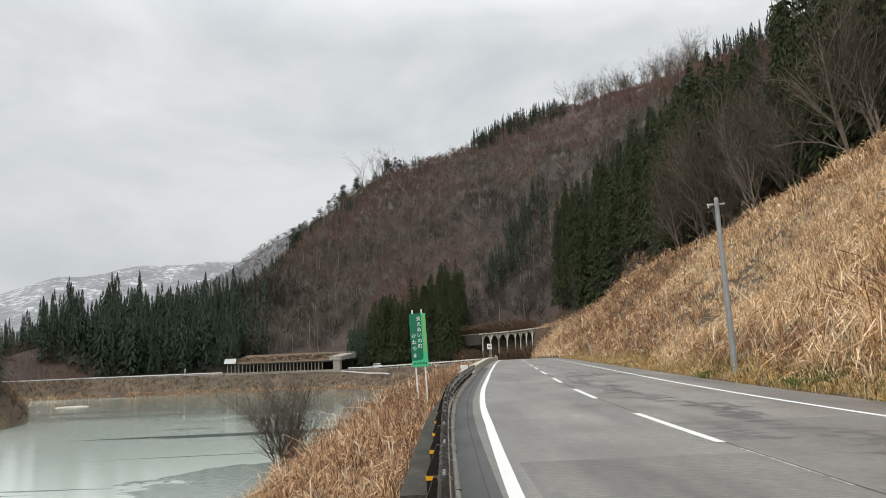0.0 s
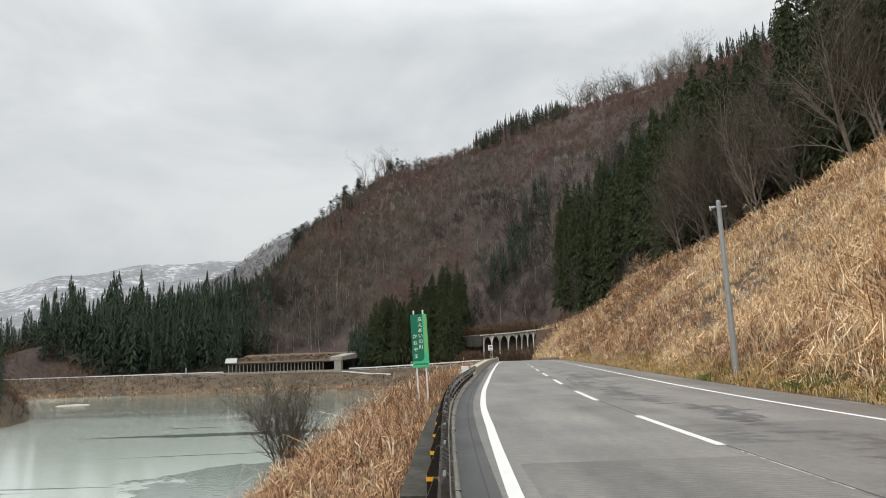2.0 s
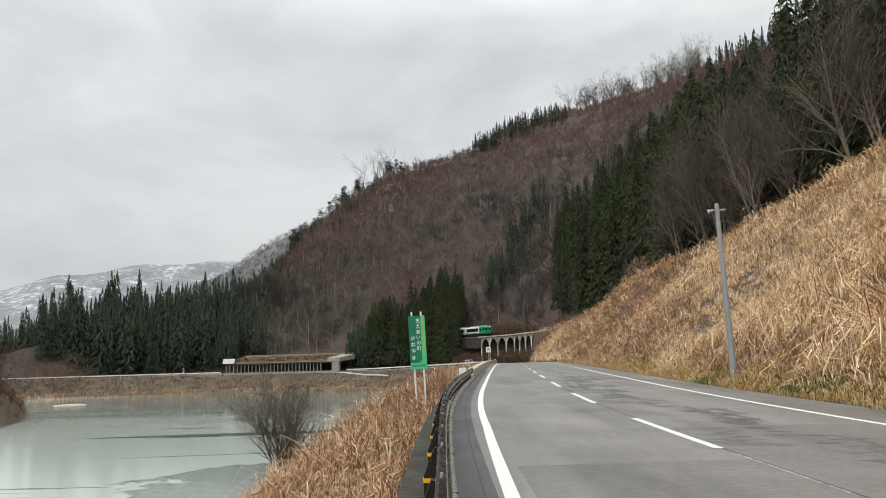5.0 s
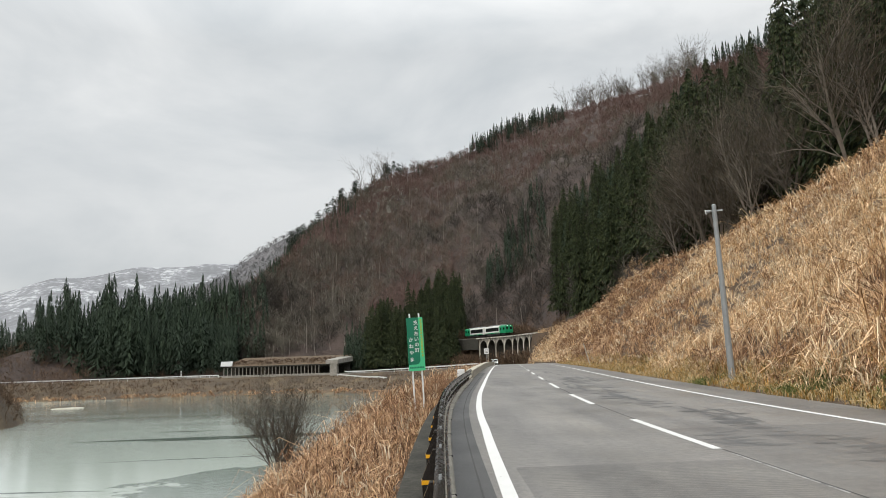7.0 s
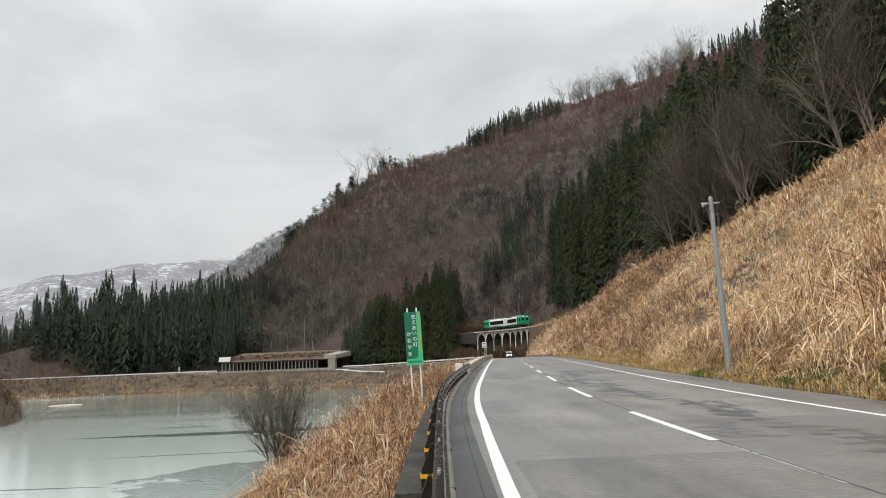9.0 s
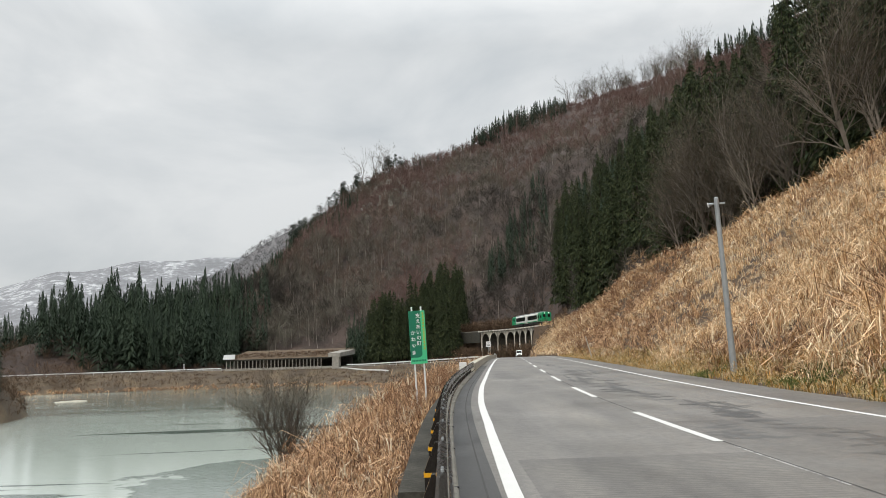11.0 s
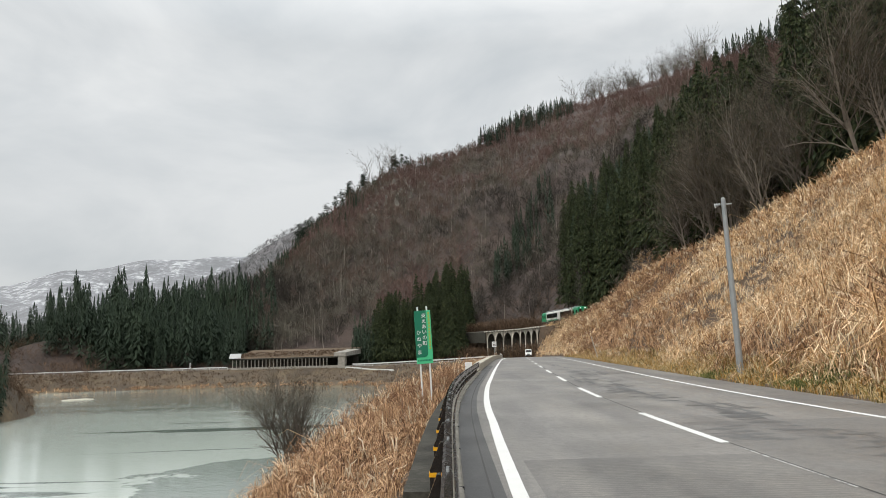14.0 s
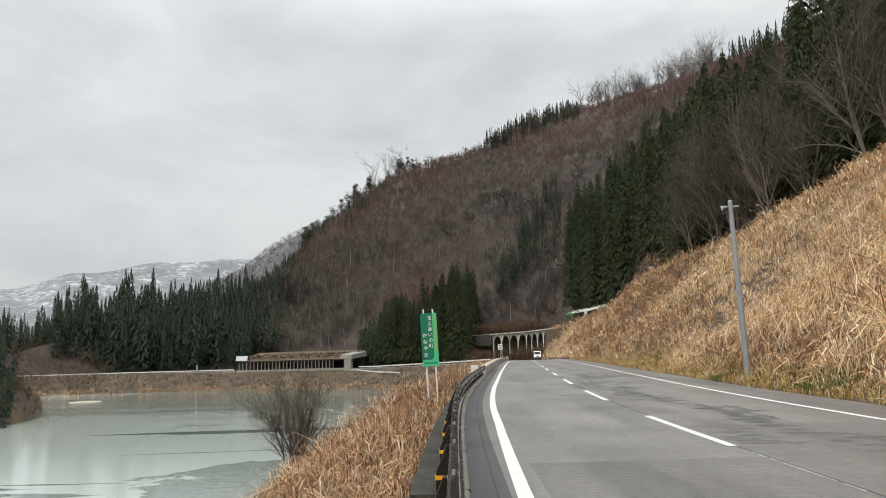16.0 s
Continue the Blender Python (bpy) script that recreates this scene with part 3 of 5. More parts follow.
def blades(base, height, spread, width, count, rng, droop=0.5, down=None):
    """Arching blades, count round each base: vertices and triangles."""
    n = len(base) * count
    c = np.repeat(base, count, 0)
    h = np.repeat(height, count) * rng.uniform(0.5, 1.2, n)
    a = rng.uniform(0, 2 * np.pi, n)
    d = np.stack([np.cos(a), np.sin(a), 0 * a], 1)
    if down is not None:
        d = d + np.repeat(down, count, 0) * 0.3
    side = np.stack([-d[:, 1], d[:, 0], 0 * a], 1) * 0.7 + rng.normal(0, 0.45, (n, 3)) * [1, 1, 0.5]
    side /= np.linalg.norm(side, axis=1)[:, None]
    w = np.repeat(width, count)[:, None] * rng.uniform(0.5, 1.4, (n, 1)) * 0.5
    out = np.repeat(spread, count)[:, None] * rng.uniform(0.25, 1.0, (n, 1))
    p0 = c + d * out * 0.35 + np.stack([rng.normal(0, 1, n), rng.normal(0, 1, n), 0 * a], 1) * out * 0.45
    lean = rng.uniform(0.25, 1.5, (n, 1))
    hh, up = h[:, None], np.array([0, 0, 1.0])
    p1 = p0 + up * hh * 0.50 + d * hh * 0.16 * lean
    p2 = p1 + up * hh * rng.uniform(0.30 - 0.55 * droop, 0.34, (n, 1)) + d * hh * 0.30 * lean
    p3 = p2 + up * hh * rng.uniform(0.16 - 0.75 * droop, 0.20, (n, 1)) + d * hh * 0.22 * lean + rng.normal(0, 0.08, (n, 3)) * hh
    v = np.stack([p0 - side * w, p0 + side * w, p1 - side * w, p1 + side * w, p2 - side * w * 0.8, p2 + side * w * 0.8, p3], 1)
    i = np.arange(n)[:, None] * 7
    f = np.stack([i + [0, 1, 3], i + [0, 3, 2], i + [2, 3, 5], i + [2, 5, 4], i + [4, 5, 6]], 1)
    return v.reshape(-1, 3), f.reshape(-1, 3)


def joined(pieces):
    vs, fs, n = [], [], 0
    for v, f in pieces:
        vs.append(v)
        fs.append(np.asarray(f) + n)
        n += len(v)
    return np.concatenate(vs), np.concatenate(fs)


def stuff(name, pieces, mat, label, category):
    v, f = joined(pieces)
    return tagged(new(name, from_arrays(name, v, f, [mat])), label, category, kind="stuff")


def scatter_road(n, s0, s1, o0, o1, rng, thin=1.0):
    """Random plan places beside the road, denser where it is near the walker."""
    s = s0 + (s1 - s0) * rng.random(n) ** thin
    o = rng.uniform(o0, o1, n)
    p = on_road(s, o)
    return p[:, 0], p[:, 1], s, o


def grounded(x, y, sink=0.05):
    return np.stack([x, y, terrain(x, y) - sink], 1)


def patchy(x, y, size, seed, cut):
    return ripple(x, y, size, seed) + 0.6 * ripple(x, y, size * 0.31, seed + 3) > cut


def far_bare(base, height, rng, slips=22, thin=1.0):
    """Leafless far trees: a stem and a fan of slender slips."""
    n = len(base)
    c = np.repeat(base, slips, 0)
    h = np.repeat(height, slips)
    m = n * slips
    a, e = rng.uniform(0, 2 * np.pi, m), rng.uniform(0.25, 1.35, m)
    d = np.stack([np.cos(a) * np.cos(e), np.sin(a) * np.cos(e), np.sin(e)], 1)
    p0 = c + np.array([0, 0, 1.0]) * (h * rng.uniform(0.15, 0.6, m))[:, None]
    p1 = p0 + d * (h * rng.uniform(0.18, 0.42, m))[:, None]
    side = np.cross(d, rng.normal(0, 1, (m, 3)))
    side /= np.linalg.norm(side, axis=1)[:, None] + 1e-9
    w = (h * rng.uniform(0.006, 0.019, m) * thin)[:, None]
    v = np.stack([p0 - side * w * 0.5, p1 - side * w, p1 + side * w + d * w * 3], 1).reshape(-1, 3)
    return v, np.arange(len(v)).reshape(-1, 3)


def right_grass():
    rng = np.random.default_rng(11)
    x, y, s, o = scatter_road(10500, 13, 205, RIGHT_EDGE + 1.1, RIGHT_EDGE + 34, rng, 1.5)
    high = np.interp(s, [-60, 40, 60, 85, 104, 110, 115, 121, 140, 156, 175], [19, 19, 17, 14, 12.2, 10.8, 8.8, 7.2, 7.0, 6.5, 4.0])
    keep = ((o - RIGHT_EDGE - 1.4) * 0.74 < high + 3.2) | ((s > 100) & (o < RIGHT_EDGE + 26))
    x, y, s, o = x[keep], y[keep], s[keep], o[keep]
    b = grounded(x, y)
    toff, tway = beside(TRACK, TRACK_RIGHT, x, y)
    free = ((np.abs(toff) > 4.2) | (y < 135)) & ((b[:, 2] > 1.5) | (s < 160))
    b, x, y, s, o = b[free], x[free], y[free], s[free], o[free]
    near = s < 48
    h = rng.uniform(0.6, 1.0, len(b)) * (1 + rng.random(len(b)) ** 3 * 1.1) * (1 + 0.5 * ripple(x, y, 2.2, 8)) * (1 + 0.25 * ripple(x, y, 9, 3)) * np.clip((o - RIGHT_EDGE) / 3.0, 0.45, 1)
    right = ROAD_RIGHT[np.clip((s + S0).astype(int), 0, len(ROAD) - 1)]
    down = np.concatenate([-right, np.full((len(b), 1), -0.25)], 1)
    far_w = np.clip(s / 45, 1, 2.2)
    pieces = []
    weedy = patchy(x, y, 5, 4.0, 0.55) | (patchy(x, y, 4, 1.0, -0.15) & (s > 84) & (s < 150)) | (patchy(x, y, 2.2, 3.0, 0.05) & (s < 30)) | (patchy(x, y, 3.0, 2.0, -0.25) & (s > 52) & (s < 125) & (o < RIGHT_EDGE + 9))
    for k, cnt in ((near & ~weedy, 32), (~near & ~weedy, 15), (near & weedy, 26), (~near & weedy, 13)):
        pieces.append(blades(b[k], h[k], np.full(k.sum(), 0.36), 0.030 * far_w[k], cnt, rng, 1.25, down[k]))
    stuff("pampas_grass", [p for p in pieces[:2]], MAT["susuki"], "tall dry tan pampas grass covering the road cutting", "grass")
    stuff("brown_weeds", pieces[2:], MAT["bankgrass"], "darker red-brown withered weeds among the pampas grass", "weeds")
    k = (patchy(x, y, 3.4, 6.0, 0.35) & (rng.random(len(b)) < 0.22)) | ((s > 84) & (s < 150) & patchy(x, y, 5, 2.0, -0.1) & (rng.random(len(b)) < 0.7))
    stuff("slope_scrub", [far_bare(b[k], rng.uniform(0.9, 1.7, k.sum()) * np.interp(s[k], [60, 110], [1, 1.35]), rng, 34, 0.6)], MAT["weed"], "dark red-brown withered scrub in the grass cutting", "scrub")
    pick = (rng.random(len(b)) < 0.24) & patchy(x, y, 7, 2.0, -0.3)
    pieces = [blades(b[pick] + [0, 0, 0.75] * h[pick, None], np.full(pick.sum(), 0.5), np.full(pick.sum(), 0.35), 0.034 * far_w[pick], 6, rng, 0.9, down[pick])]
    stuff("seed_heads", pieces, MAT["plume"], "pale feathery seed heads of dry pampas grass", "grass")
    ex, ey = rng.uniform(14, 62, 14000), rng.uniform(52, 218, 14000)
    off, way = beside(ROAD, ROAD_RIGHT, ex, ey)
    toff, tway = beside(TRACK, TRACK_RIGHT, ex, ey)
    e = grounded(ex, ey)
    k = (off > RIGHT_EDGE + 0.7) & ((np.abs(toff) > 4.3) | (ey < 135)) & (off < RIGHT_EDGE + 32) & ((toff > 0) | (ey < 150)) & ((ey > 98) | (off > RIGHT_EDGE + 17)) & ((tway > 212) | (ey < 150))
    e = e[k][:4200]
    stuff("hill_grass", [blades(e, rng.uniform(0.7, 1.5, len(e)), np.full(len(e), 0.9), np.full(len(e), 0.08), 8, rng, 0.8)], MAT["susuki"], "dry tan grass on the hill below the railway", "grass")
    # low verge with a few green tufts
    x, y, s, o = scatter_road(2100, 13, 110, RIGHT_EDGE + 0.05, RIGHT_EDGE + 2.3, rng, 1.5)
    b = grounded(x, y, 0.02)
    h = rng.uniform(0.22, 0.6, len(b)) * (0.7 + 0.35 * np.clip(o - RIGHT_EDGE, 0, 2))
    g = (patchy(x, y, 4, 5.0, 0.45) & (s < 40)) | ((s < 24) & (o > RIGHT_EDGE + 0.2) & patchy(x, y, 2, 1.0, -0.1))
    for k, mat, name, label in ((~g, "verge", "verge_grass", "low straw and orange grass along the road edge"), (g, "green", "green_grass", "low green grass tufts along the road edge")):
        stuff(name, [blades(b[k], h[k], np.full(k.sum(), 0.32), np.full(k.sum(), 0.022), 11, rng, 0.6)], MAT[mat], label, "grass")


def left_grass():
    rng = np.random.default_rng(12)
    x, y, s, o = scatter_road(9800, 4, 150, 0, 1, rng, 1.7)
    o = LEFT_EDGE - 0.72 - 20 * o**1.5
    p = on_road(s, o)
    x, y = p[:, 0], p[:, 1]
    b = grounded(x, y)
    keep = (b[:, 2] > WATER_Z + 0.1)
    b, x, y, s, o = b[keep], x[keep], y[keep], s[keep], o[keep]
    h = rng.uniform(0.30, 0.62, len(b)) * (1 + rng.random(len(b)) ** 3) * (1 + 0.5 * ripple(x, y, 1.8, 9)) * np.interp(s, [5, 18, 28, 60], [0.75, 0.9, 1.35, 1.6]) * np.clip((LEFT_EDGE - o) / 2.5, 0.6, 1)
    h *= 1 + 0.6 * ((s > 35) & (rng.random(len(b)) < 0.3))
    near = s < 26
    w = np.interp(s, [5, 15, 40, 120], [0.010, 0.015, 0.028, 0.055])
    right = ROAD_RIGHT[np.clip((s + S0).astype(int), 0, len(ROAD) - 1)]
    down = np.concatenate([-right, np.full((len(b), 1), -0.2)], 1)
    pieces = [blades(b[k], h[k], np.full(k.sum(), 0.34), w[k] * 1.15, c, rng, 1.3, down[k]) for k, c in ((near, 26), (~near, 10))]
    stuff("bank_grass", pieces, MAT["bankgrass"], "matted brown dry grass on the lake bank", "grass")
    pick = rng.random(len(b)) < 0.10
    stuff("reed_plumes", [blades(b[pick] + [0, 0, 0.7] * h[pick, None], np.full(pick.sum(), 0.45), np.full(pick.sum(), 0.3), w[pick] * 1.5, 4, rng, 0.5)], MAT["plume"], "pale reed plumes standing out of the bank grass", "grass")
    k = (s > 22) & (s < 60) & (o > LEFT_EDGE - 6.5) & patchy(x, y, 3.2, 2.0, 0.0)
    k &= rng.random(len(b)) < 0.5
    stuff("bank_weeds", [far_bare(b[k], rng.uniform(0.8, 1.6, k.sum()), rng, 24, 0.5)], MAT["weed"], "dark red-brown withered weeds on the lake bank", "weeds")
    # reeds along the far shore
    x, y, s, o = scatter_road(7000, 170, 680, LEFT_EDGE - 40, LEFT_EDGE - 2, rng)
    z = terrain(x, y)
    shore = (z > WATER_Z - 0.1) & (z < WATER_Z + 1.3)
    b = np.stack([x, y, z], 1)
    k = shore
    stuff("shore_reeds", [blades(b[k], rng.uniform(0.5, 1.6, k.sum()), np.full(k.sum(), 1.4), np.full(k.sum(), 0.16), 8, rng, 0.5)], MAT["bankgrass"], "pale dry reeds along the far waterline", "reeds")
    k = ~shore & (z > WATER_Z)
    stuff("far_bank_scrub", [blades(b[k], rng.uniform(0.3, 1.3, k.sum()), np.full(k.sum(), 1.8), np.full(k.sum(), 0.16), 4, rng, 0.4)], MAT["scrub"], "brown leafless scrub on the far bank", "scrub")


right_grass()
left_grass()


def prism(segs, sides=3):
    """Tapered twigs from rows p0, p1, r0, r1."""
    s = np.asarray(segs, float)
    p0, p1, r0, r1 = s[:, 0:3], s[:, 3:6], s[:, 6], s[:, 7]
    d = p1 - p0
    d /= np.linalg.norm(d, axis=1)[:, None] + 1e-9
    ref = np.where(np.abs(d[:, 2:3]) > 0.9, [[1.0, 0, 0]], [[0, 0, 1.0]])
    a = np.cross(d, ref)
    a /= np.linalg.norm(a, axis=1)[:, None]
    b = np.cross(d, a)
    ring = []
    for r, p in ((r0, p0), (r1, p1)):
        for k in range(sides):
            t = 2 * np.pi * k / sides
            ring.append(p + (a * math.cos(t) + b * math.sin(t)) * r[:, None])
    v = np.stack(ring, 1)
    i = np.arange(len(s))[:, None] * 2 * sides
    f = []
    for k in range(sides):
        m = (k + 1) % sides
        f += [i + [k, m, sides + m], i + [k, sides + m, sides + k]]
    return v.reshape(-1, 3), np.stack(f, 1).reshape(-1, 3)


def bare_branches(rng, height, levels=4, stems=1, lean=0.25, kids=(5, 5, 4), spread=0.75):
    """Segments of a leafless tree: thick ones and fine twigs."""
    thick, fine = [], []

    def grow(p, d, length, r, level):
        n = 4 if level == 0 else 3
        q = p
        for k in range(n):
            d = d + rng.normal(0, 0.10 + 0.03 * level, 3) + np.array([0, 0, 0.05])
            d = d / np.linalg.norm(d)
            e = q + d * length / n
            ra, rb = r * (1 - 0.62 * k / n), r * (1 - 0.62 * (k + 1) / n)
            (thick if level < levels - 1 else fine).append((*q, *e, ra, rb))
            if level < levels - 1 and (k >= 1 or level):
                for _ in range(max(1, round(kids[min(level, len(kids) - 1)] * rng.uniform(0.5, 1.1) / (n - 1)))):
                    side = rng.normal(0, 1, 3)
                    side -= d * (side @ d)
                    side /= np.linalg.norm(side)
                    nd = d * (1 - spread * 0.45) + side * spread * rng.uniform(0.6, 1.0) + np.array([0, 0, 0.18])
                    grow(q + (e - q) * rng.random(), nd / np.linalg.norm(nd), length * rng.uniform(0.42, 0.62), rb * 0.62, level + 1)
            q = e

    for _ in range(stems):
        d = np.array([rng.normal(0, lean), rng.normal(0, lean), 1.0])
        grow(np.array([rng.normal(0, 0.12) * (stems > 1), rng.normal(0, 0.12) * (stems > 1), -0.2]), d / np.linalg.norm(d), height * rng.uniform(0.72, 0.9), height * 0.013, 0)
    return thick, fine


def twig_tris(segs, wide):
    """Fine twigs as slender three-cornered slips."""
    s = np.asarray(segs, float)
    p0, p1 = s[:, 0:3], s[:, 3:6]
    d = p1 - p0
    side = np.cross(d, np.random.default_rng(3).normal(0, 1, d.shape))
    side *= (wide / (np.linalg.norm(side, axis=1) + 1e-9))[:, None]
    v = np.stack([p0 - side, p0 + side, p1 + d * 0.25], 1).reshape(-1, 3)
    return v, np.arange(len(v)).reshape(-1, 3)


def tree_of(name, label, category, group, parts):
    """A thing: an Empty with one mesh a part (name, mesh, label)."""
    root = tagged(new(name), label, category, group)
    for pname, me, plabel in parts:
        ob = new(pname, me)
        ob.parent = root
        if plabel:
            tagged(ob, plabel)
    return root


def bare_tree(rng, height, stems=1, levels=4, lean=0.12, kids=(10, 8, 7), name="bare_tree", label="leafless grey-brown deciduous tree on the hillside", group="bare trees on the hillside", twig=0.024):
    thick, fine = bare_branches(rng, height, levels, stems, lean, kids)
    tv = joined([prism(thick, 3)])
    fv = twig_tris(fine, twig)
    return tree_of(name, label, "tree", group, [("trunk", from_arrays("trunk", *tv, [MAT["bark"]]), ""), ("crown", from_arrays("crown", *fv, [MAT["twig"]]), "fine leafless brown twigs")])


def cedar_crown(rng, height, radius, tiers, petals, slips, size):
    """Drooping sprays of foliage in whorls, ragged towards the tip."""
    v, f, n = [], [], 0
    for k in range(tiers):
        u = (k + rng.random() * 0.6) / tiers
        z = height * (0.14 + 0.86 * u)
        rad = radius * 1.3 * (1 - u) ** 0.62 * rng.uniform(0.75, 1.15) + 0.15
        for j in range(max(4, round(petals * (1 - 0.6 * u)))):
            a = rng.uniform(0, 2 * np.pi)
            out = np.array([math.cos(a), math.sin(a), 0])
            r = rad * rng.uniform(0.65, 1.1)
            for q in range(slips):
                w = (q + 0.6) / slips
                c = out * r * w + np.array([0, 0, z - r * 0.38 * w + rng.normal(0, 0.12) * size])
                s = size * rng.uniform(0.6, 1.25) * (1.1 - 0.5 * u)
                d = out + rng.normal(0, 0.4, 3)
                e = np.cross(d, rng.normal(0, 1, 3))
                e /= np.linalg.norm(e) + 1e-9
                tip = c + d * s * 0.9 - np.array([0, 0, s * 0.9])
                v += [c - e * s * 0.36, c + e * s * 0.36, tip, c + np.array([0, 0, s * 0.8])]
                f += [(n, n + 1, n + 2), (n, n + 1, n + 3)]
                n += 4
    v += [np.array([0.2, 0, height * 0.96]), np.array([-0.2, 0.1, height * 0.96]), np.array([0, 0, height * 1.04])]
    f.append((n, n + 1, n + 2))
    return np.array(v), np.array(f)


def cedar_tree(rng, height, radius):
    crown = cedar_crown(rng, height, radius, 36, 16, 8, 0.52)
    trunk = prism([(0, 0, -0.5, 0, 0, height * 0.5, height * 0.013, height * 0.008), (0, 0, height * 0.5, 0, 0, height * 0.97, height * 0.008, 0.02)], 7)
    return tree_of("cedar_tree", "tall dark green cedar on the hillside", "tree", "cedars on the hillside",
                   [("trunk", from_arrays("trunk", *trunk, [MAT["cedarbark"]]), ""), ("crown", from_arrays("crown", *crown, [MAT["cedar"]]), "dark green drooping needle sprays")])


def plant(kinds, places, rng, lo=0.85, hi=1.15):
    """Copies of prepared trees at (x, y, z) places; the prepared ones take the first places."""
    for n, (x, y, z) in enumerate(places):
        k = kinds[n % len(kinds)]
        m = pose(x, y, z, rng.normal(0, 1.5), rng.normal(0, 1.5), rng.uniform(0, 360))
        ob = k if n < len(kinds) else copy_thing(k, m)
        ob.matrix_basis = m
        ob.scale = [rng.uniform(lo, hi)] * 3


def ground_at(az, r, sink=0.3):
    x, y = polar(az, r)
    return np.stack([x, y, terrain(x, y) - sink], 1)


def hillside_trees():
    rng = np.random.default_rng(21)
    # near cedars: the dark wedge above the cutting
    kinds = [cedar_tree(rng, h, w) for h, w in ((24, 3.4), (27, 3.7), (21, 3.2), (25, 2.9))]
    az = rng.uniform(8.9, 25, 1500)
    lo = np.interp(az, SKY_AZ, FOOT_R)
    top = np.interp(az, [8.6, 9.3, 12, 15, 18, 21, 27], [5, 12.3, 13.9, 16.2, 18.4, 19.8, 22.5])
    r = lo + 3 + rng.random(1500) ** 1.5 * 200
    x, y = polar(az, r)
    z = terrain(x, y)
    el = np.degrees(np.arctan2(z + 24 - 1.5, r))
    off, _ = beside(TRACK, TRACK_RIGHT, x, y)
    k = (el < top) & ((off < -6) | (az > 14)) & (az < 20 + 0.05 * (r - 100))
    pts = np.stack([x, y, z - 0.3], 1)[k][:112]
    # cedars between the far road and the railway
    az2, r2 = rng.uniform(-7.7, 1.25, 1500), rng.uniform(268, 410, 1500)
    x, y = polar(az2, r2)
    off, way = beside(ROAD, ROAD_RIGHT, x, y)
    toff, _ = beside(TRACK, TRACK_RIGHT, x, y)
    z2 = terrain(x, y)
    top2 = np.interp(az2, [-7.7, -3.7, -2.3, 1.2], [2.9, 4.3, 5.7, 6.7])
    k2 = (off > 8) & (np.abs(toff) > 4) & (np.degrees(np.arctan2(z2 + 25 - 1.5, r2)) < top2)
    pts2 = np.stack([x, y, z2 - 0.3], 1)[k2][:150]
    az3 = rng.uniform(22.5, 37, 62)
    pts3 = ground_at(az3, np.interp(az3, SKY_AZ, FOOT_R) + rng.uniform(7, 75, 62))
    az4 = rng.uniform(28.5, 37, 12)
    pts4 = ground_at(az4, np.interp(az4, SKY_AZ, FOOT_R) + rng.uniform(2, 26, 12))
    right = np.concatenate([pts3, pts4])
    around, away = np.degrees(np.arctan2(right[:, 0], right[:, 1])), np.hypot(right[:, 0], right[:, 1])
    right = right[np.degrees(np.arctan2(right[:, 2] + 24, away)) < np.interp(around, [22, 25.5, 27, 28.5], [20, 22, 23.5, 40])]
    plant(kinds, np.concatenate([pts, pts2, right]), rng)
    az5 = rng.uniform(21, 34, 56)
    for q in ground_at(az5, np.interp(az5, SKY_AZ, FOOT_R) + rng.uniform(3, 26, 56)):
        young = copy_thing(kinds[rng.integers(4)], pose(*q, 0, 0, rng.uniform(0, 360)))
        young.scale = [rng.uniform(0.42, 0.66)] * 3
    # leafless trees over the grass
    kinds = [bare_tree(rng, h, st) for h, st in ((14, 2), (16, 1), (12, 3), (15, 2), (13, 1))]
    az = np.r_[rng.uniform(18.0, 27, 24), rng.uniform(27, 35, 4), rng.uniform(19, 27, 6)]
    r = np.r_[np.interp(az[:28], SKY_AZ, FOOT_R) - 8 + rng.random(28) * 20, np.interp(az[28:], SKY_AZ, FOOT_R) + 18 + rng.random(6) * 50]
    plant(kinds, ground_at(az, r), rng, 0.75, 1.2)
    # a thin row of leafless trees along the crest
    tops = "slender leafless tree standing against the sky on the crest"
    kinds = [bare_tree(rng, h, 1, 3, 0.08, (10, 9), label=tops, group="bare trees on the crest", twig=0.05) for h in (15, 17, 13)]
    az = np.r_[rng.uniform(10.6, 20.5, 130), rng.uniform(20.3, 21.5, 6), rng.uniform(-6.5, -4.5, 6)]
    r = np.interp(az, SKY_AZ, RIDGE_R) - rng.random(len(az)) * 14
    plant(kinds, ground_at(az, r), rng, 1.1, 1.9)
    # pines on the spur
    kinds = [ridge_pine(rng, h) for h in (15, 17, 12)]
    az = np.r_[rng.normal(-6.8, 0.2, 4), rng.normal(-8.0, 0.5, 8), rng.normal(-4.2, 0.5, 8), rng.uniform(-12, -8.5, 14)]
    r = np.interp(az, SKY_AZ, RIDGE_R) - rng.random(len(az)) * 10
    plant(kinds, ground_at(az, r), rng, 0.8, 1.2)


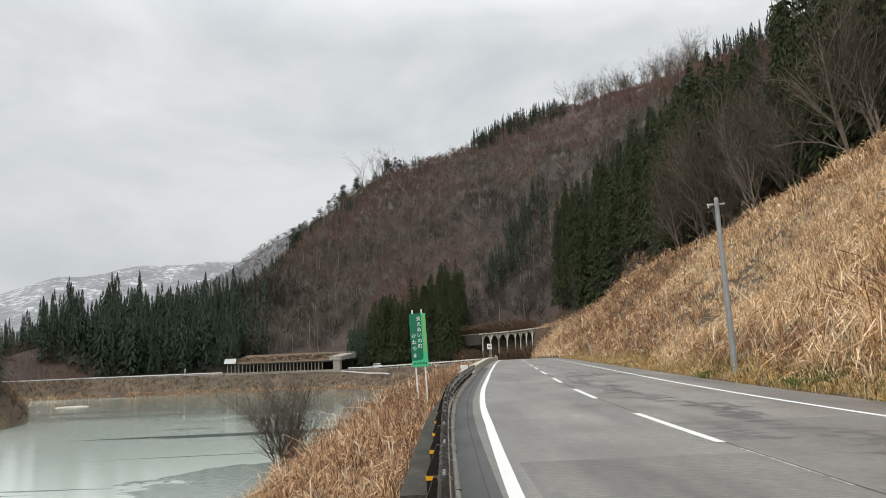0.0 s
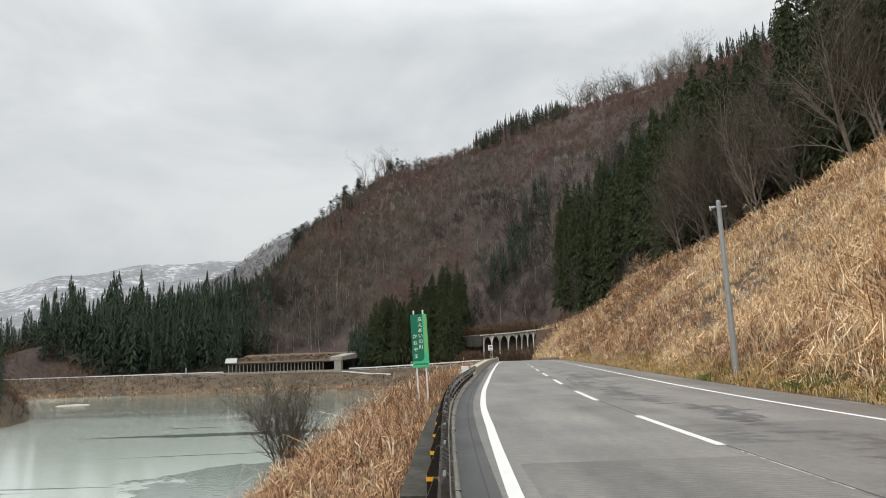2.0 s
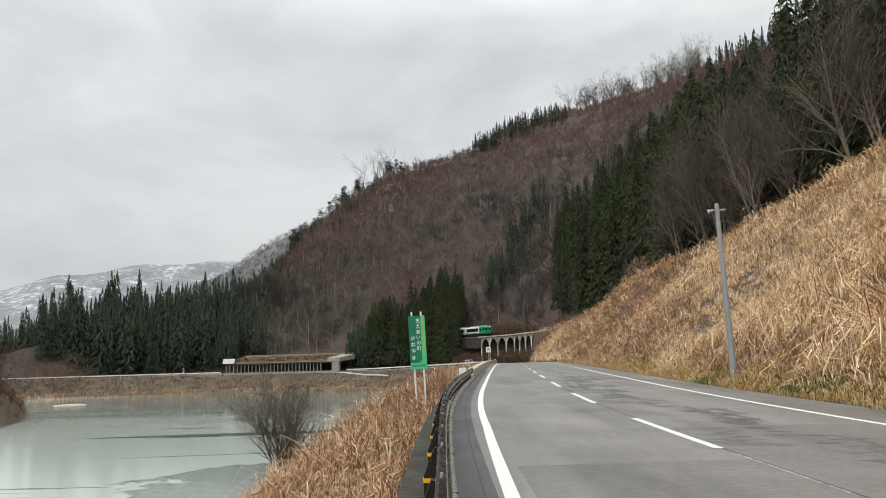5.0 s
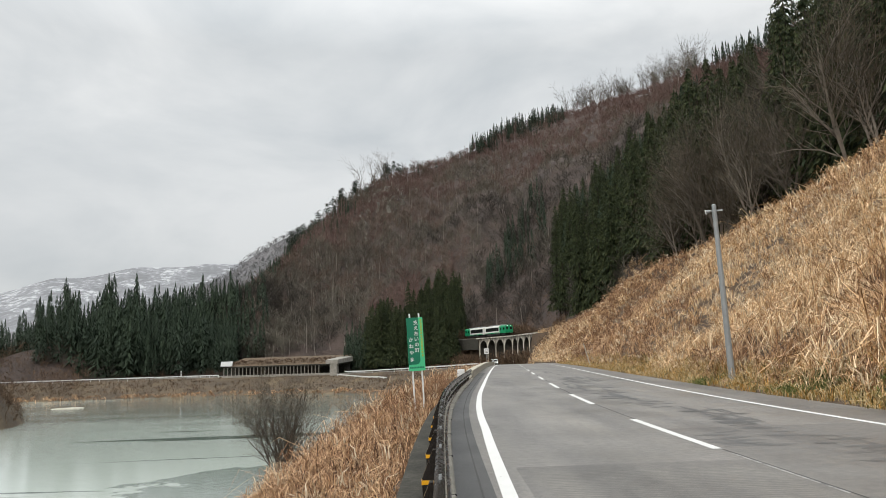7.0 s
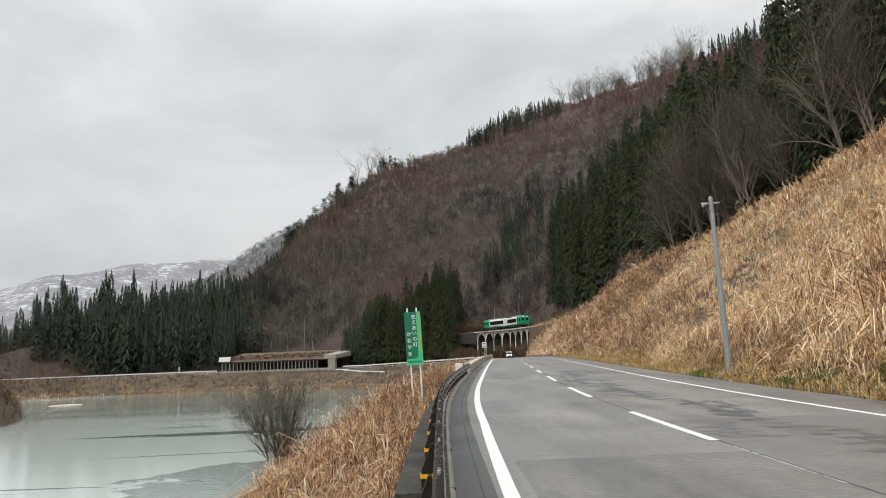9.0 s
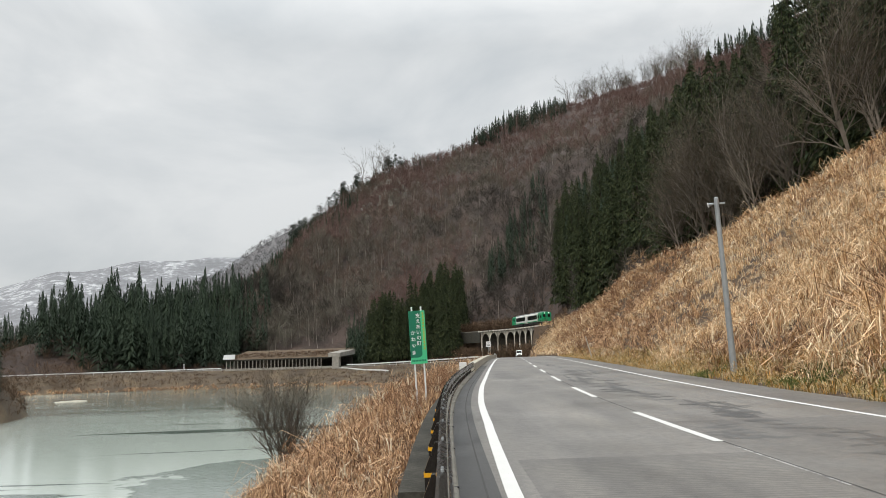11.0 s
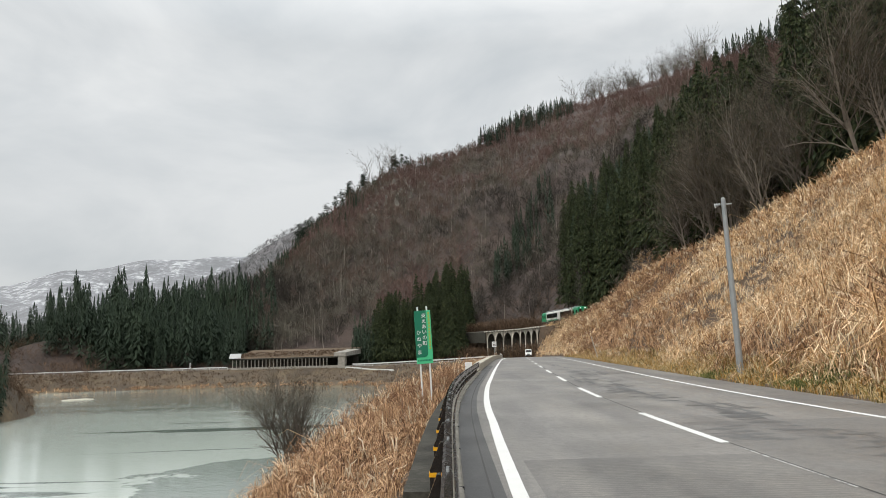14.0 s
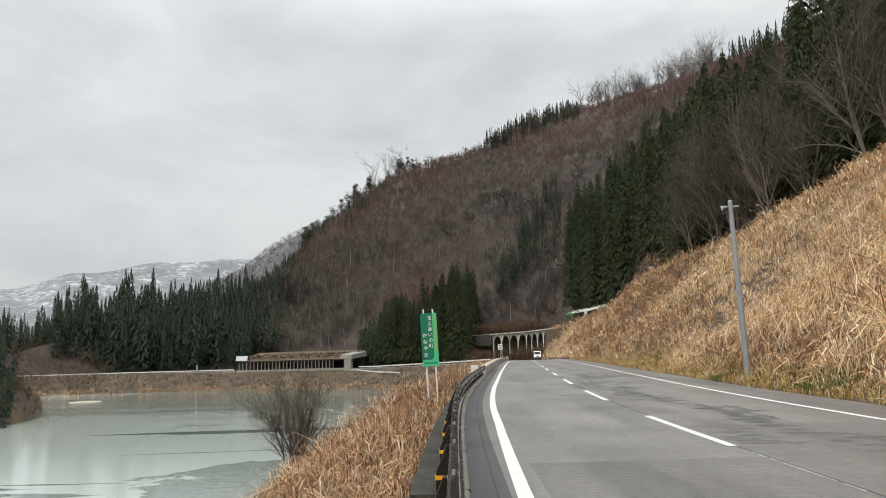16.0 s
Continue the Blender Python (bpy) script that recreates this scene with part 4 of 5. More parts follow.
def ridge_pine(rng, height):
    """Open-crowned pine: bare lower trunk, flat pads of needles."""
    trunk = prism([(0, 0, -0.5, 0.2, 0, height * 0.55, 0.22, 0.15), (0.2, 0, height * 0.55, 0.0, 0.2, height * 0.98, 0.15, 0.04)], 6)
    v, f, n = [], [], 0
    for k in range(30):
        u = rng.uniform(0.36, 1.0)
        a, out = rng.uniform(0, 2 * np.pi), height * 0.24 * (1.15 - u) * rng.uniform(0.4, 1.3)
        c = np.array([math.cos(a) * out, math.sin(a) * out, height * u])
        for _ in range(16):
            p = c + rng.normal(0, 1, 3) * [0.85, 0.85, 0.16]
            e = rng.normal(0, 1, (3, 3)) * [0.42, 0.42, 0.16]
            v += [p + e[0], p + e[1], p + e[2]]
            f.append((n, n + 1, n + 2))
            n += 3
    return tree_of("pine_tree", "dark open-crowned pine on the mountain spur", "tree", "pines on the spur",
                   [("trunk", from_arrays("trunk", *trunk, [MAT["bark"]]), ""), ("crown", from_arrays("crown", np.array(v), np.array(f), [MAT["cedarfar"]]), "dark green needle pads")])


def far_cedar(base, height, rng, slips=170):
    """Far conifers: many drooping slips round a tapering outline."""
    n = len(base)
    m = n * slips
    c, h = np.repeat(base, slips, 0), np.repeat(height, slips)
    fat = np.repeat(rng.uniform(0.13, 0.21, n), slips)
    u = rng.random(m) ** 0.9
    a = rng.uniform(0, 2 * np.pi, m)
    out = np.stack([np.cos(a), np.sin(a), 0 * a], 1)
    t = np.stack([-out[:, 1], out[:, 0], 0 * a], 1)
    up = np.array([0, 0, 1.0])
    rad = h * fat * (1 - u) ** 0.68 * rng.uniform(0.6, 1.15, m) + 0.12
    p = c + up * (h * (0.06 + 0.92 * u))[:, None] + out * (rad * 0.55)[:, None]
    w = (h * 0.012 * (1.15 - 0.7 * u) * rng.uniform(0.6, 1.4, m))[:, None]
    tip = p + out * (rad * 0.5)[:, None] - up * (h * 0.035 * rng.uniform(0.4, 1.6, m))[:, None]
    top = p - out * (rad * 0.3)[:, None] + up * (h * 0.045 * rng.uniform(0.5, 1.2, m))[:, None]
    v = np.stack([p - t * w, p + t * w, tip, top], 1).reshape(-1, 3)
    i = np.arange(m)[:, None] * 4
    return v, np.stack([i + [0, 1, 3], i + [0, 2, 1]], 1).reshape(-1, 3)


def far_woods():
    rng = np.random.default_rng(31)
    n = 30000
    az, u = rng.uniform(-17.5, 30, n), rng.random(n) ** 0.8 * 1.04
    rf, rr = np.interp(az, SKY_AZ, FOOT_R), np.interp(az, SKY_AZ, RIDGE_R)
    r = rf + 3 + (rr - rf) * u
    x, y = polar(az, r)
    toff, tway = beside(TRACK, TRACK_RIGHT, x, y)
    keep = (toff < -5) | (tway > 250) | (y < 120) | (az < -3.5)
    keep &= rng.random(n) < 0.50
    b = np.stack([x, y, terrain(x, y) - 0.2], 1)[keep]
    az, u = az[keep], u[keep]
    h = rng.uniform(5.0, 9.0, len(b)) * (1 + 0.9 * rng.random(len(b)) ** 4)
    low = np.hypot(b[:, 0], b[:, 1]) < 400
    # stands of one kind keep together: purple-brown high up, grey and olive lower down
    lean = 0.7 * ripple(b[:, 0], b[:, 1], 34, 2) + 0.5 * ripple(b[:, 0], b[:, 1], 12, 5) + rng.normal(0, 0.26, len(b)) + (u - 0.42) * 1.0 - np.where(az > 2.2, 0.55 * (1 - u), 0) + 0.35 * ((az > 4) & (u > 0.5)) - 0.45 * (az < -5.5)
    for tone, k in (("farred", lean > 0.30), ("farbare", (lean <= 0.30) & (lean > -0.15)), ("fargrey", (lean <= -0.15) & (lean > -0.62)), ("fardark", lean <= -0.62)):
        words = {"farred": "reddish purple-brown", "farbare": "brown", "fargrey": "grey olive-brown", "fardark": "dark grey-brown"}[tone]
        stuff("bare_woods", [far_bare(b[low & k], h[low & k], rng, 64, 0.55), far_bare(b[~low & k], h[~low & k], rng, 36, 0.75)], MAT[tone], words + " leafless deciduous woods on the mountain", "woods")
    k = rng.random(len(b)) < 0.10 + 0.12 * (ripple(b[:, 0], b[:, 1], 30, 9) > 0.2)
    stems = np.concatenate([b[k], b[k] + np.stack([rng.normal(0, 0.5, k.sum()), rng.normal(0, 0.5, k.sum()), h[k] * 0.95], 1), np.full((k.sum(), 1), 0.20), np.full((k.sum(), 1), 0.06)], 1)
    stuff("pale_stems", [prism(stems)], MAT["farstem"], "pale slender trunks among the bare woods", "woods")
    a0, u0 = rng.normal(-4.3, 1.0, 70), rng.normal(0.74, 0.07, 70)
    r0 = np.interp(a0, SKY_AZ, FOOT_R) * (1 - u0) + np.interp(a0, SKY_AZ, RIDGE_R) * u0
    rock = ground_at(a0, r0, 0.5)
    low_v, low_f = prism(np.concatenate([rock, rock + rng.normal(0, 1, (70, 3)) * [1.0, 1.0, 0.8] + [0, -1.5, 3.6], rng.uniform(1.2, 2.6, (70, 1)), rng.uniform(0.4, 1.3, (70, 1))], 1), 5)
    stuff("rock_outcrop", [(low_v, low_f)], MAT["concrete"], "pale grey rock outcrop among bare trees", "rock")
    # conifers: on the crest, in gullies, and the forest across the lake
    pts, hs = [], []

    def belt(n, a0, a1, r_of, h0, h1, below=None):
        a = rng.uniform(a0, a1, n)
        rad = r_of(a)
        x, y = polar(a, rad)
        z, h = terrain(x, y) - 0.4, rng.uniform(h0, h1, n)
        k = np.full(n, True) if below is None else np.degrees(np.arctan2(z + h, rad)) < np.interp(a, *below)
        pts.append(np.stack([x, y, z], 1)[k])
        hs.append(h[k])

    edge = ([8.6, 9.5, 14.9, 20.2, 25.5], [5, 12.2, 16.0, 20.3, 22.0])

    crest = lambda a: np.interp(a, SKY_AZ, RIDGE_R) * (1 - rng.random(len(a)) * 0.05)
    belt(90, 2.5, 10.6, crest, 10, 21)
    belt(230, 3.2, 10.4, lambda a: np.interp(a, SKY_AZ, RIDGE_R) * (1 - rng.random(len(a)) * np.interp(a, [3, 8, 10.4], [0.05, 0.13, 0.10])), 9, 17)
    belt(150, -15.5, -9.5, crest, 8, 14)
    belt(60, -10.5, -6.6, lambda a: np.interp(a, SKY_AZ, RIDGE_R) * (1 - rng.random(len(a)) * 0.09), 8, 13)
    belt(40, -9.5, -3.2, crest, 6, 12)
    belt(30, -34, -31.5, lambda a: rng.uniform(175, 225, len(a)), 9, 16)
    belt(40, -3.2, 2.5, crest, 7, 12)
    belt(150, -7.8, -3.2, lambda a: rng.uniform(312, 352, len(a)), 9, 16)
    belt(80, 20.5, 28, crest, 13, 22)
    belt(70, 3.5, 8.5, lambda a: np.interp(a, SKY_AZ, FOOT_R) + (0.25 + 0.10 * (a - 3.5)) * 300 * rng.uniform(0.5, 1.0, len(a)), 13, 20)
    belt(110, 8.6, 14, lambda a: np.interp(a, SKY_AZ, FOOT_R) + rng.uniform(60, 330, len(a)), 15, 22, edge)
    belt(420, 14, 22, lambda a: np.interp(a, SKY_AZ, FOOT_R) + rng.uniform(100, 560, len(a)), 13, 20, edge)
    belt(90, -19, -13.5, lambda a: rng.uniform(362, 420, len(a)), 14, 22)
    a = rng.uniform(-29.3, -15.8, 900)
    rad = rng.uniform(0, 1, 900) ** 0.9
    base_r = np.interp(a, [-30, -24, -16], [372, 352, 336]) + 6
    x, y = polar(a, base_r + rad * 95)
    pts.append(np.stack([x, y, terrain(x, y) - 0.4], 1))
    hs.append(rng.uniform(14, 29, 900) * np.interp(a, [-29.3, -27.5, -17.5, -15.8], [0.7, 1, 0.95, 0.75]) * (1 + 0.22 * np.sin(a * 2.1) * np.sin(a * 0.83 + 1)) * np.where(rng.random(900) < 0.12, 1.22, 1.0))
    belt(160, -36, -28.5, lambda a: rng.uniform(400, 520, len(a)), 14, 22)
    stuff("conifer_woods", [far_cedar(np.concatenate(pts), np.concatenate(hs), rng)], MAT["cedarfar"], "dark green conifers along the crest and across the lake", "woods")
    # ridge trees share the ridge's grey, which has the haze in it
    az, r = rng.uniform(-22, -8.5, 3600), rng.uniform(820, 1520, 3600)
    x, y = polar(az, r)
    stuff("distant_woods", [far_bare(np.stack([x, y, terrain(x, y) - 1], 1), rng.uniform(10, 18, 3600), rng, 8, 2.2)], MAT["farwood"], "leafless woods on the distant ridge, greyed in colour for haze", "woods")
    # scrub round the foot of the railway and on the wooded point
    az, r = rng.uniform(-4, 10, 2600), rng.uniform(165, 330, 2600)
    x, y = polar(az, r)
    off, way = beside(ROAD, ROAD_RIGHT, x, y)
    toff, _ = beside(TRACK, TRACK_RIGHT, x, y)
    k = (off > 8) & (np.abs(toff) > 3.5)
    x2, y2 = rng.uniform(-190, -96, 3200), rng.uniform(95, 215, 3200)
    z2 = terrain(x2, y2)
    k2 = z2 > WATER_Z + 0.3
    x3, y3 = rng.uniform(-330, -100, 5200), rng.uniform(170, 335, 5200)
    z3 = terrain(x3, y3)
    o3, _ = beside(ROAD, ROAD_RIGHT, x3, y3)
    k3 = (z3 > WATER_Z + 0.6) & (np.abs(o3) > 6)
    x5, y5 = polar(rng.uniform(-36, -26, 900), rng.uniform(290, 440, 900))
    slope = np.stack([x5, y5, terrain(x5, y5)], 1)
    slope = slope[slope[:, 2] > WATER_Z + 1]
    x4, y4 = rng.uniform(-14, 30, 6000), rng.uniform(205, 330, 6000)
    t4, w4 = beside(TRACK, TRACK_RIGHT, x4, y4)
    o4, _ = beside(ROAD, ROAD_RIGHT, x4, y4)
    near = (((t4 > 3.2) & (t4 < 13) & (w4 < 208)) | ((t4 < -3) & (t4 > -12))) & (o4 > 7.5)
    extra = np.stack([x4, y4, terrain(x4, y4)], 1)[near]
    b = np.concatenate([extra, np.stack([x, y, terrain(x, y)], 1)[k], np.stack([x2, y2, z2], 1)[k2], np.stack([x3, y3, z3], 1)[k3], slope])
    hh = np.r_[rng.uniform(3.5, 6.2, len(extra)), rng.uniform(1.5, 4.0, k.sum()), rng.uniform(1.5, 4.5, k2.sum()), rng.uniform(1.2, 3.6, k3.sum()), rng.uniform(3, 8, len(slope))]
    w3 = np.stack([x2, y2, z2], 1)[k2 & (x2 > -150)]
    c3 = np.stack([x3, y3, z3], 1)[k3]
    thick = [blades(extra, rng.uniform(2.8, 5.4, len(extra)), np.full(len(extra), 1.3), np.full(len(extra), 0.10), 12, rng, 0.5),
             blades(w3, rng.uniform(0.8, 2.2, len(w3)), np.full(len(w3), 1.3), np.full(len(w3), 0.08), 7, rng, 0.5),
             blades(c3, rng.uniform(0.5, 1.6, len(c3)), np.full(len(c3), 2.0), np.full(len(c3), 0.14), 4, rng, 0.5)]
    ss, so = rng.uniform(333, 382, 420), rng.uniform(-3.4, 8, 420)
    turf = on_road(ss, so, np.interp(so, [-4, -3, 0, 15], [4.1, 4.6, 5.4, 7.4]) - 0.1)
    thick.append(blades(turf, rng.uniform(0.4, 1.3, 420), np.full(420, 1.0), np.full(420, 0.12), 9, rng, 0.6))
    stuff("thicket", thick, MAT["scrub"], "tangled brown thicket below the railway and along the shore", "scrub")
    stuff("bare_scrub", [far_bare(b, hh, rng, 16)], MAT["scrub"], "brown leafless scrub at the foot of the hill", "scrub")


hillside_trees()
far_woods()

# leafless shrub standing on the lake bank
rng = np.random.default_rng(5)
shrub = bare_tree(rng, 5.7, 10, 4, 0.14, (8, 7, 5), "bare_shrub", "many-stemmed leafless shrub on the lake bank", "", 0.007)
x, y = polar(-12.5, 42.0)
shrub.matrix_basis = pose(x, y, float(terrain(np.array([x]), np.array([y]))[0]) - 0.1, 0, 0, 40)


# ---- built things ----
MAT.update(
    signgreen=material("sign_dark_green", shades((0.004, 0.15, 0.085), (0.006, 0.18, 0.10)), 2.0, 0.4, 0.05, 40.0),
    signmint=material("sign_light_green", shades((0.06, 0.50, 0.24), (0.08, 0.56, 0.28)), 2.0, 0.4, 0.05, 40.0),
    signyellow=material("sign_ochre_letters", shades((0.30, 0.40, 0.06), (0.36, 0.46, 0.08)), 3.0, 0.5, 0.05, 40.0),
    carwhite=material("train_white", shades((0.60, 0.60, 0.57), (0.72, 0.72, 0.69)), 0.6, 0.4, 0.05, 10.0),
    cargreen=material("train_green", shades((0.006, 0.24, 0.10), (0.008, 0.30, 0.13)), 0.8, 0.35, 0.05, 10.0),
    dark=material("dark_underframe", shades((0.02, 0.02, 0.021), (0.05, 0.05, 0.05)), 2.0, 0.7, 0.2, 10.0),
    tyre=material("tyre_rubber", shades((0.015, 0.015, 0.016), (0.03, 0.03, 0.03)), 4.0, 0.8, 0.2, 20.0),
    roofgrey=material("grey_roof", shades((0.22, 0.23, 0.23), (0.34, 0.35, 0.35)), 1.0, 0.6, 0.1, 10.0),
    ballast=material("ballast", shades((0.08, 0.07, 0.06), (0.16, 0.145, 0.125), (0.26, 0.24, 0.21)), 1.0, 0.95, 0.8, 9.0),
    kerbcon=material("stained_kerb_concrete", shades((0.085, 0.078, 0.065), (0.19, 0.178, 0.15), (0.30, 0.285, 0.25)), 1.2, 0.9, 0.5, 14.0),
    turf=material("roof_turf", shades((0.05, 0.034, 0.02), (0.10, 0.068, 0.04), (0.17, 0.12, 0.072)), 0.4, 0.95, 0.6, 4.0),
)


def glass(name, col, rough=0.06):
    m = bpy.data.materials.new(name)
    m.use_nodes = True
    b = m.node_tree.nodes["Principled BSDF"]
    b.inputs["Base Color"].default_value = (*col, 1)
    b.inputs["Roughness"].default_value = rough
    b.inputs["Specular IOR Level"].default_value = 0.6
    return m


def glowing(name, col, power):
    m = bpy.data.materials.new(name)
    m.use_nodes = True
    b = m.node_tree.nodes["Principled BSDF"]
    b.inputs["Base Color"].default_value = (*col, 1)
    b.inputs["Emission Color"].default_value = (*col, 1)
    b.inputs["Emission Strength"].default_value = power
    return m


MAT["pane"] = glass("dark_window_glass", (0.012, 0.014, 0.015))
MAT["lamp"] = glowing("lit_headlamp", (1.0, 0.95, 0.85), 1.6)


def part(name, shape, mat, parent, label=""):
    """One mesh part under a thing; shape is a bmesh, or arrays of vertices and faces."""
    if isinstance(shape, tuple):
        me = from_arrays(name, *shape, [mat])
    else:
        me = bpy.data.meshes.new(name)
        shape.to_mesh(me)
        shape.free()
        me.materials.append(mat)
    ob = new(name, me)
    ob.parent = parent
    if label:
        tagged(ob, label)
    return ob


def box(x0, x1, y0, y1, z0, z1, bevel=0.0, m=None):
    bm = bmesh.new()
    bmesh.ops.create_cube(bm, size=1.0)
    for v in bm.verts:
        v.co = Vector((x0 + (x1 - x0) * (v.co.x + 0.5), y0 + (y1 - y0) * (v.co.y + 0.5), z0 + (z1 - z0) * (v.co.z + 0.5)))
    if bevel:
        bmesh.ops.bevel(bm, geom=bm.edges[:], offset=bevel, segments=2, affect="EDGES", profile=0.6)
    if m is not None:
        bm.transform(m)
    return bm


def rod(p0, p1, r0, r1=None, sides=10):
    bm = bmesh.new()
    d = Vector(p1) - Vector(p0)
    bmesh.ops.create_cone(bm, cap_ends=True, segments=sides, radius1=r0, radius2=r0 if r1 is None else r1, depth=d.length)
    bm.transform(Matrix.Translation((Vector(p0) + Vector(p1)) / 2) @ d.to_track_quat("Z", "Y").to_matrix().to_4x4())
    return bm


def extruded(profile, y0, y1):
    """A closed outline in x and z, drawn out along y."""
    bm = bmesh.new()
    a = [bm.verts.new((x, y0, z)) for x, z in profile]
    b = [bm.verts.new((x, y1, z)) for x, z in profile]
    n = len(a)
    bm.faces.new(a)
    bm.faces.new(b[::-1])
    for i in range(n):
        bm.faces.new((a[i], b[i], b[(i + 1) % n], a[(i + 1) % n]))
    bmesh.ops.recalc_face_normals(bm, faces=bm.faces[:])
    return bm


def bar(s, outline, at=None):
    """A bar of closed outline (offset, height) along the road, capped at its ends."""
    s = np.asarray(s, float)
    n = len(outline)
    at = at or on_road
    pts = np.stack([at(s, np.full(s.shape, o), z) for o, z in outline], 1).reshape(-1, 3)
    f = []
    for i in range(len(s) - 1):
        for k in range(n):
            a, b = i * n + k, i * n + (k + 1) % n
            f += [(a, b, b + n), (a, b + n, a + n)]
    for base, flip in ((0, 1), ((len(s) - 1) * n, -1)):
        f += [(base, base + k, base + k + 1)[::flip] for k in range(1, n - 1)]
    return pts, np.array(f)


def place_on_road(s, off, dz=0.0, back=False):
    p = on_road(np.array([float(s)]), np.array([float(off)]), dz)[0]
    k = int(np.clip(s + S0, 0, len(ROAD) - 1))
    d = ROAD_DIR[k] * (-1 if back else 1)
    return pose(*p, 0, 0, math.degrees(math.atan2(d[1], d[0])) - 90)


def ground_z(x, y):
    return float(terrain(np.array([float(x)]), np.array([float(y)]))[0])


def lake_guardrail():
    rail = tagged(new("guardrail"), "dark brown steel guardrail with yellow reflector bands", "guardrail")
    rail.matrix_basis = pose(0, 0, 0)
    s = np.arange(1.0, 44.5, 0.5)
    w = [(-4.12, 0.30), (-4.065, 0.32), (-4.065, 0.37), (-4.115, 0.42), (-4.115, 0.50), (-4.065, 0.55), (-4.065, 0.60), (-4.12, 0.63), (-4.145, 0.61), (-4.135, 0.47), (-4.145, 0.32)]
    part("beam", bar(s, w), MAT["brownsteel"], rail)
    t = [(-4.03 + 0.022 * math.cos(a), 0.19 + 0.022 * math.sin(a)) for a in np.linspace(0, 2 * np.pi, 7)[:-1]]
    part("lower_rail", bar(s, t), MAT["brownsteel"], rail)
    web = [(-4.29, -0.15), (-4.20, -0.15), (-4.15, 0.45), (-4.15, 0.60), (-4.18, 0.60), (-4.29, 0.33)]
    for k in np.arange(1.85, 44, 1.85):
        m = place_on_road(k, 0)
        bm = extruded([(x, z) for x, z in web], -0.05, 0.05)
        bm.transform(m)
        post = part("post", bm, MAT["brownsteel"], rail)
        bm = extruded([(-4.297, 0.27), (-4.165, 0.27), (-4.155, 0.312), (-4.297, 0.312)], -0.058, 0.058)
        bm.transform(m)
        part("reflector_band", bm, MAT["yellow"], post, "yellow reflector band")
        for dy in (-0.06, 0.06):
            bm = rod((-4.10, dy, 0.62), (-4.10, dy, 0.64), 0.014, sides=6)
            bm.transform(m)
            part("bolt", bm, MAT["galv"], post, "pale bolt head")
    # concrete the posts stand on, with the lower wing block at its near end
    kerb = tagged(new("kerb", None), "stained concrete kerb and retaining wall under the guardrail", "kerb")
    part("kerb_stone", bar(np.arange(-20, 44.5, 1.0), [(-4.18, -0.3), (-3.95, -0.3), (-3.95, 0.03), (-3.97, 0.05), (-4.18, 0.05)]), MAT["kerbcon"], kerb, "pale concrete kerb strip")
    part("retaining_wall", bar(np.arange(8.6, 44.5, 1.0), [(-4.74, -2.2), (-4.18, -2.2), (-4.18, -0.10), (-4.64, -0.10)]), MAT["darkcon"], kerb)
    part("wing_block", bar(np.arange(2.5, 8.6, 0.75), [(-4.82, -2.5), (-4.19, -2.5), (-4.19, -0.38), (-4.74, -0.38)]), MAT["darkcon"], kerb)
    for k in np.arange(2.0, 44, 3.0):
        part("joint", bar([k, k + 0.02], [(-4.17, 0.02), (-3.944, 0.02), (-3.944, 0.054), (-4.17, 0.054)]), MAT["dark"], kerb)


def parapet():
    wall = tagged(new("parapet"), "pale weathered concrete parapet along the road", "parapet")
    edges = np.arange(45.0, 131, 4.3)
    for a, b in zip(edges[:-1], edges[1:]):
        s = np.linspace(a, b - 0.04, 5)
        panel = part("panel", bar(s, [(-4.42, -0.6), (-4.08, -0.6), (-4.10, 0.40), (-4.40, 0.40)]), MAT["palecon"], wall)
        part("coping", bar(s, [(-4.47, 0.40), (-4.04, 0.40), (-4.04, 0.52), (-4.06, 0.54), (-4.45, 0.54), (-4.47, 0.52)]), MAT["palecon"], panel)
    end = tagged(new("end_post"), "short white concrete post at the parapet's end", "post")
    end.matrix_basis = place_on_road(44.6, -4.75)
    part("post", box(-0.22, 0.22, -0.15, 0.15, -1.2, 0.62, 0.03), MAT["white"], end)


def letter(char, size, mat, parent, m):
    """One letter in the built-in font, as a thin mesh centred on its place."""
    c = bpy.data.curves.new("letter", "FONT")
    c.body, c.size, c.extrude, c.offset = char, size, 0.004, 0.002
    tmp = new("letter", c)
    deps = bpy.context.evaluated_depsgraph_get()
    me = bpy.data.meshes.new_from_object(tmp.evaluated_get(deps))
    bpy.data.objects.remove(tmp)
    co = np.array([v.co[:] for v in me.vertices])
    me.transform(Matrix.Translation(-Vector((co.max(0) + co.min(0)) / 2)))
    me.materials.clear()
    me.materials.append(mat)
    ob = new("letter", me)
    ob.parent = parent
    ob.matrix_basis = m


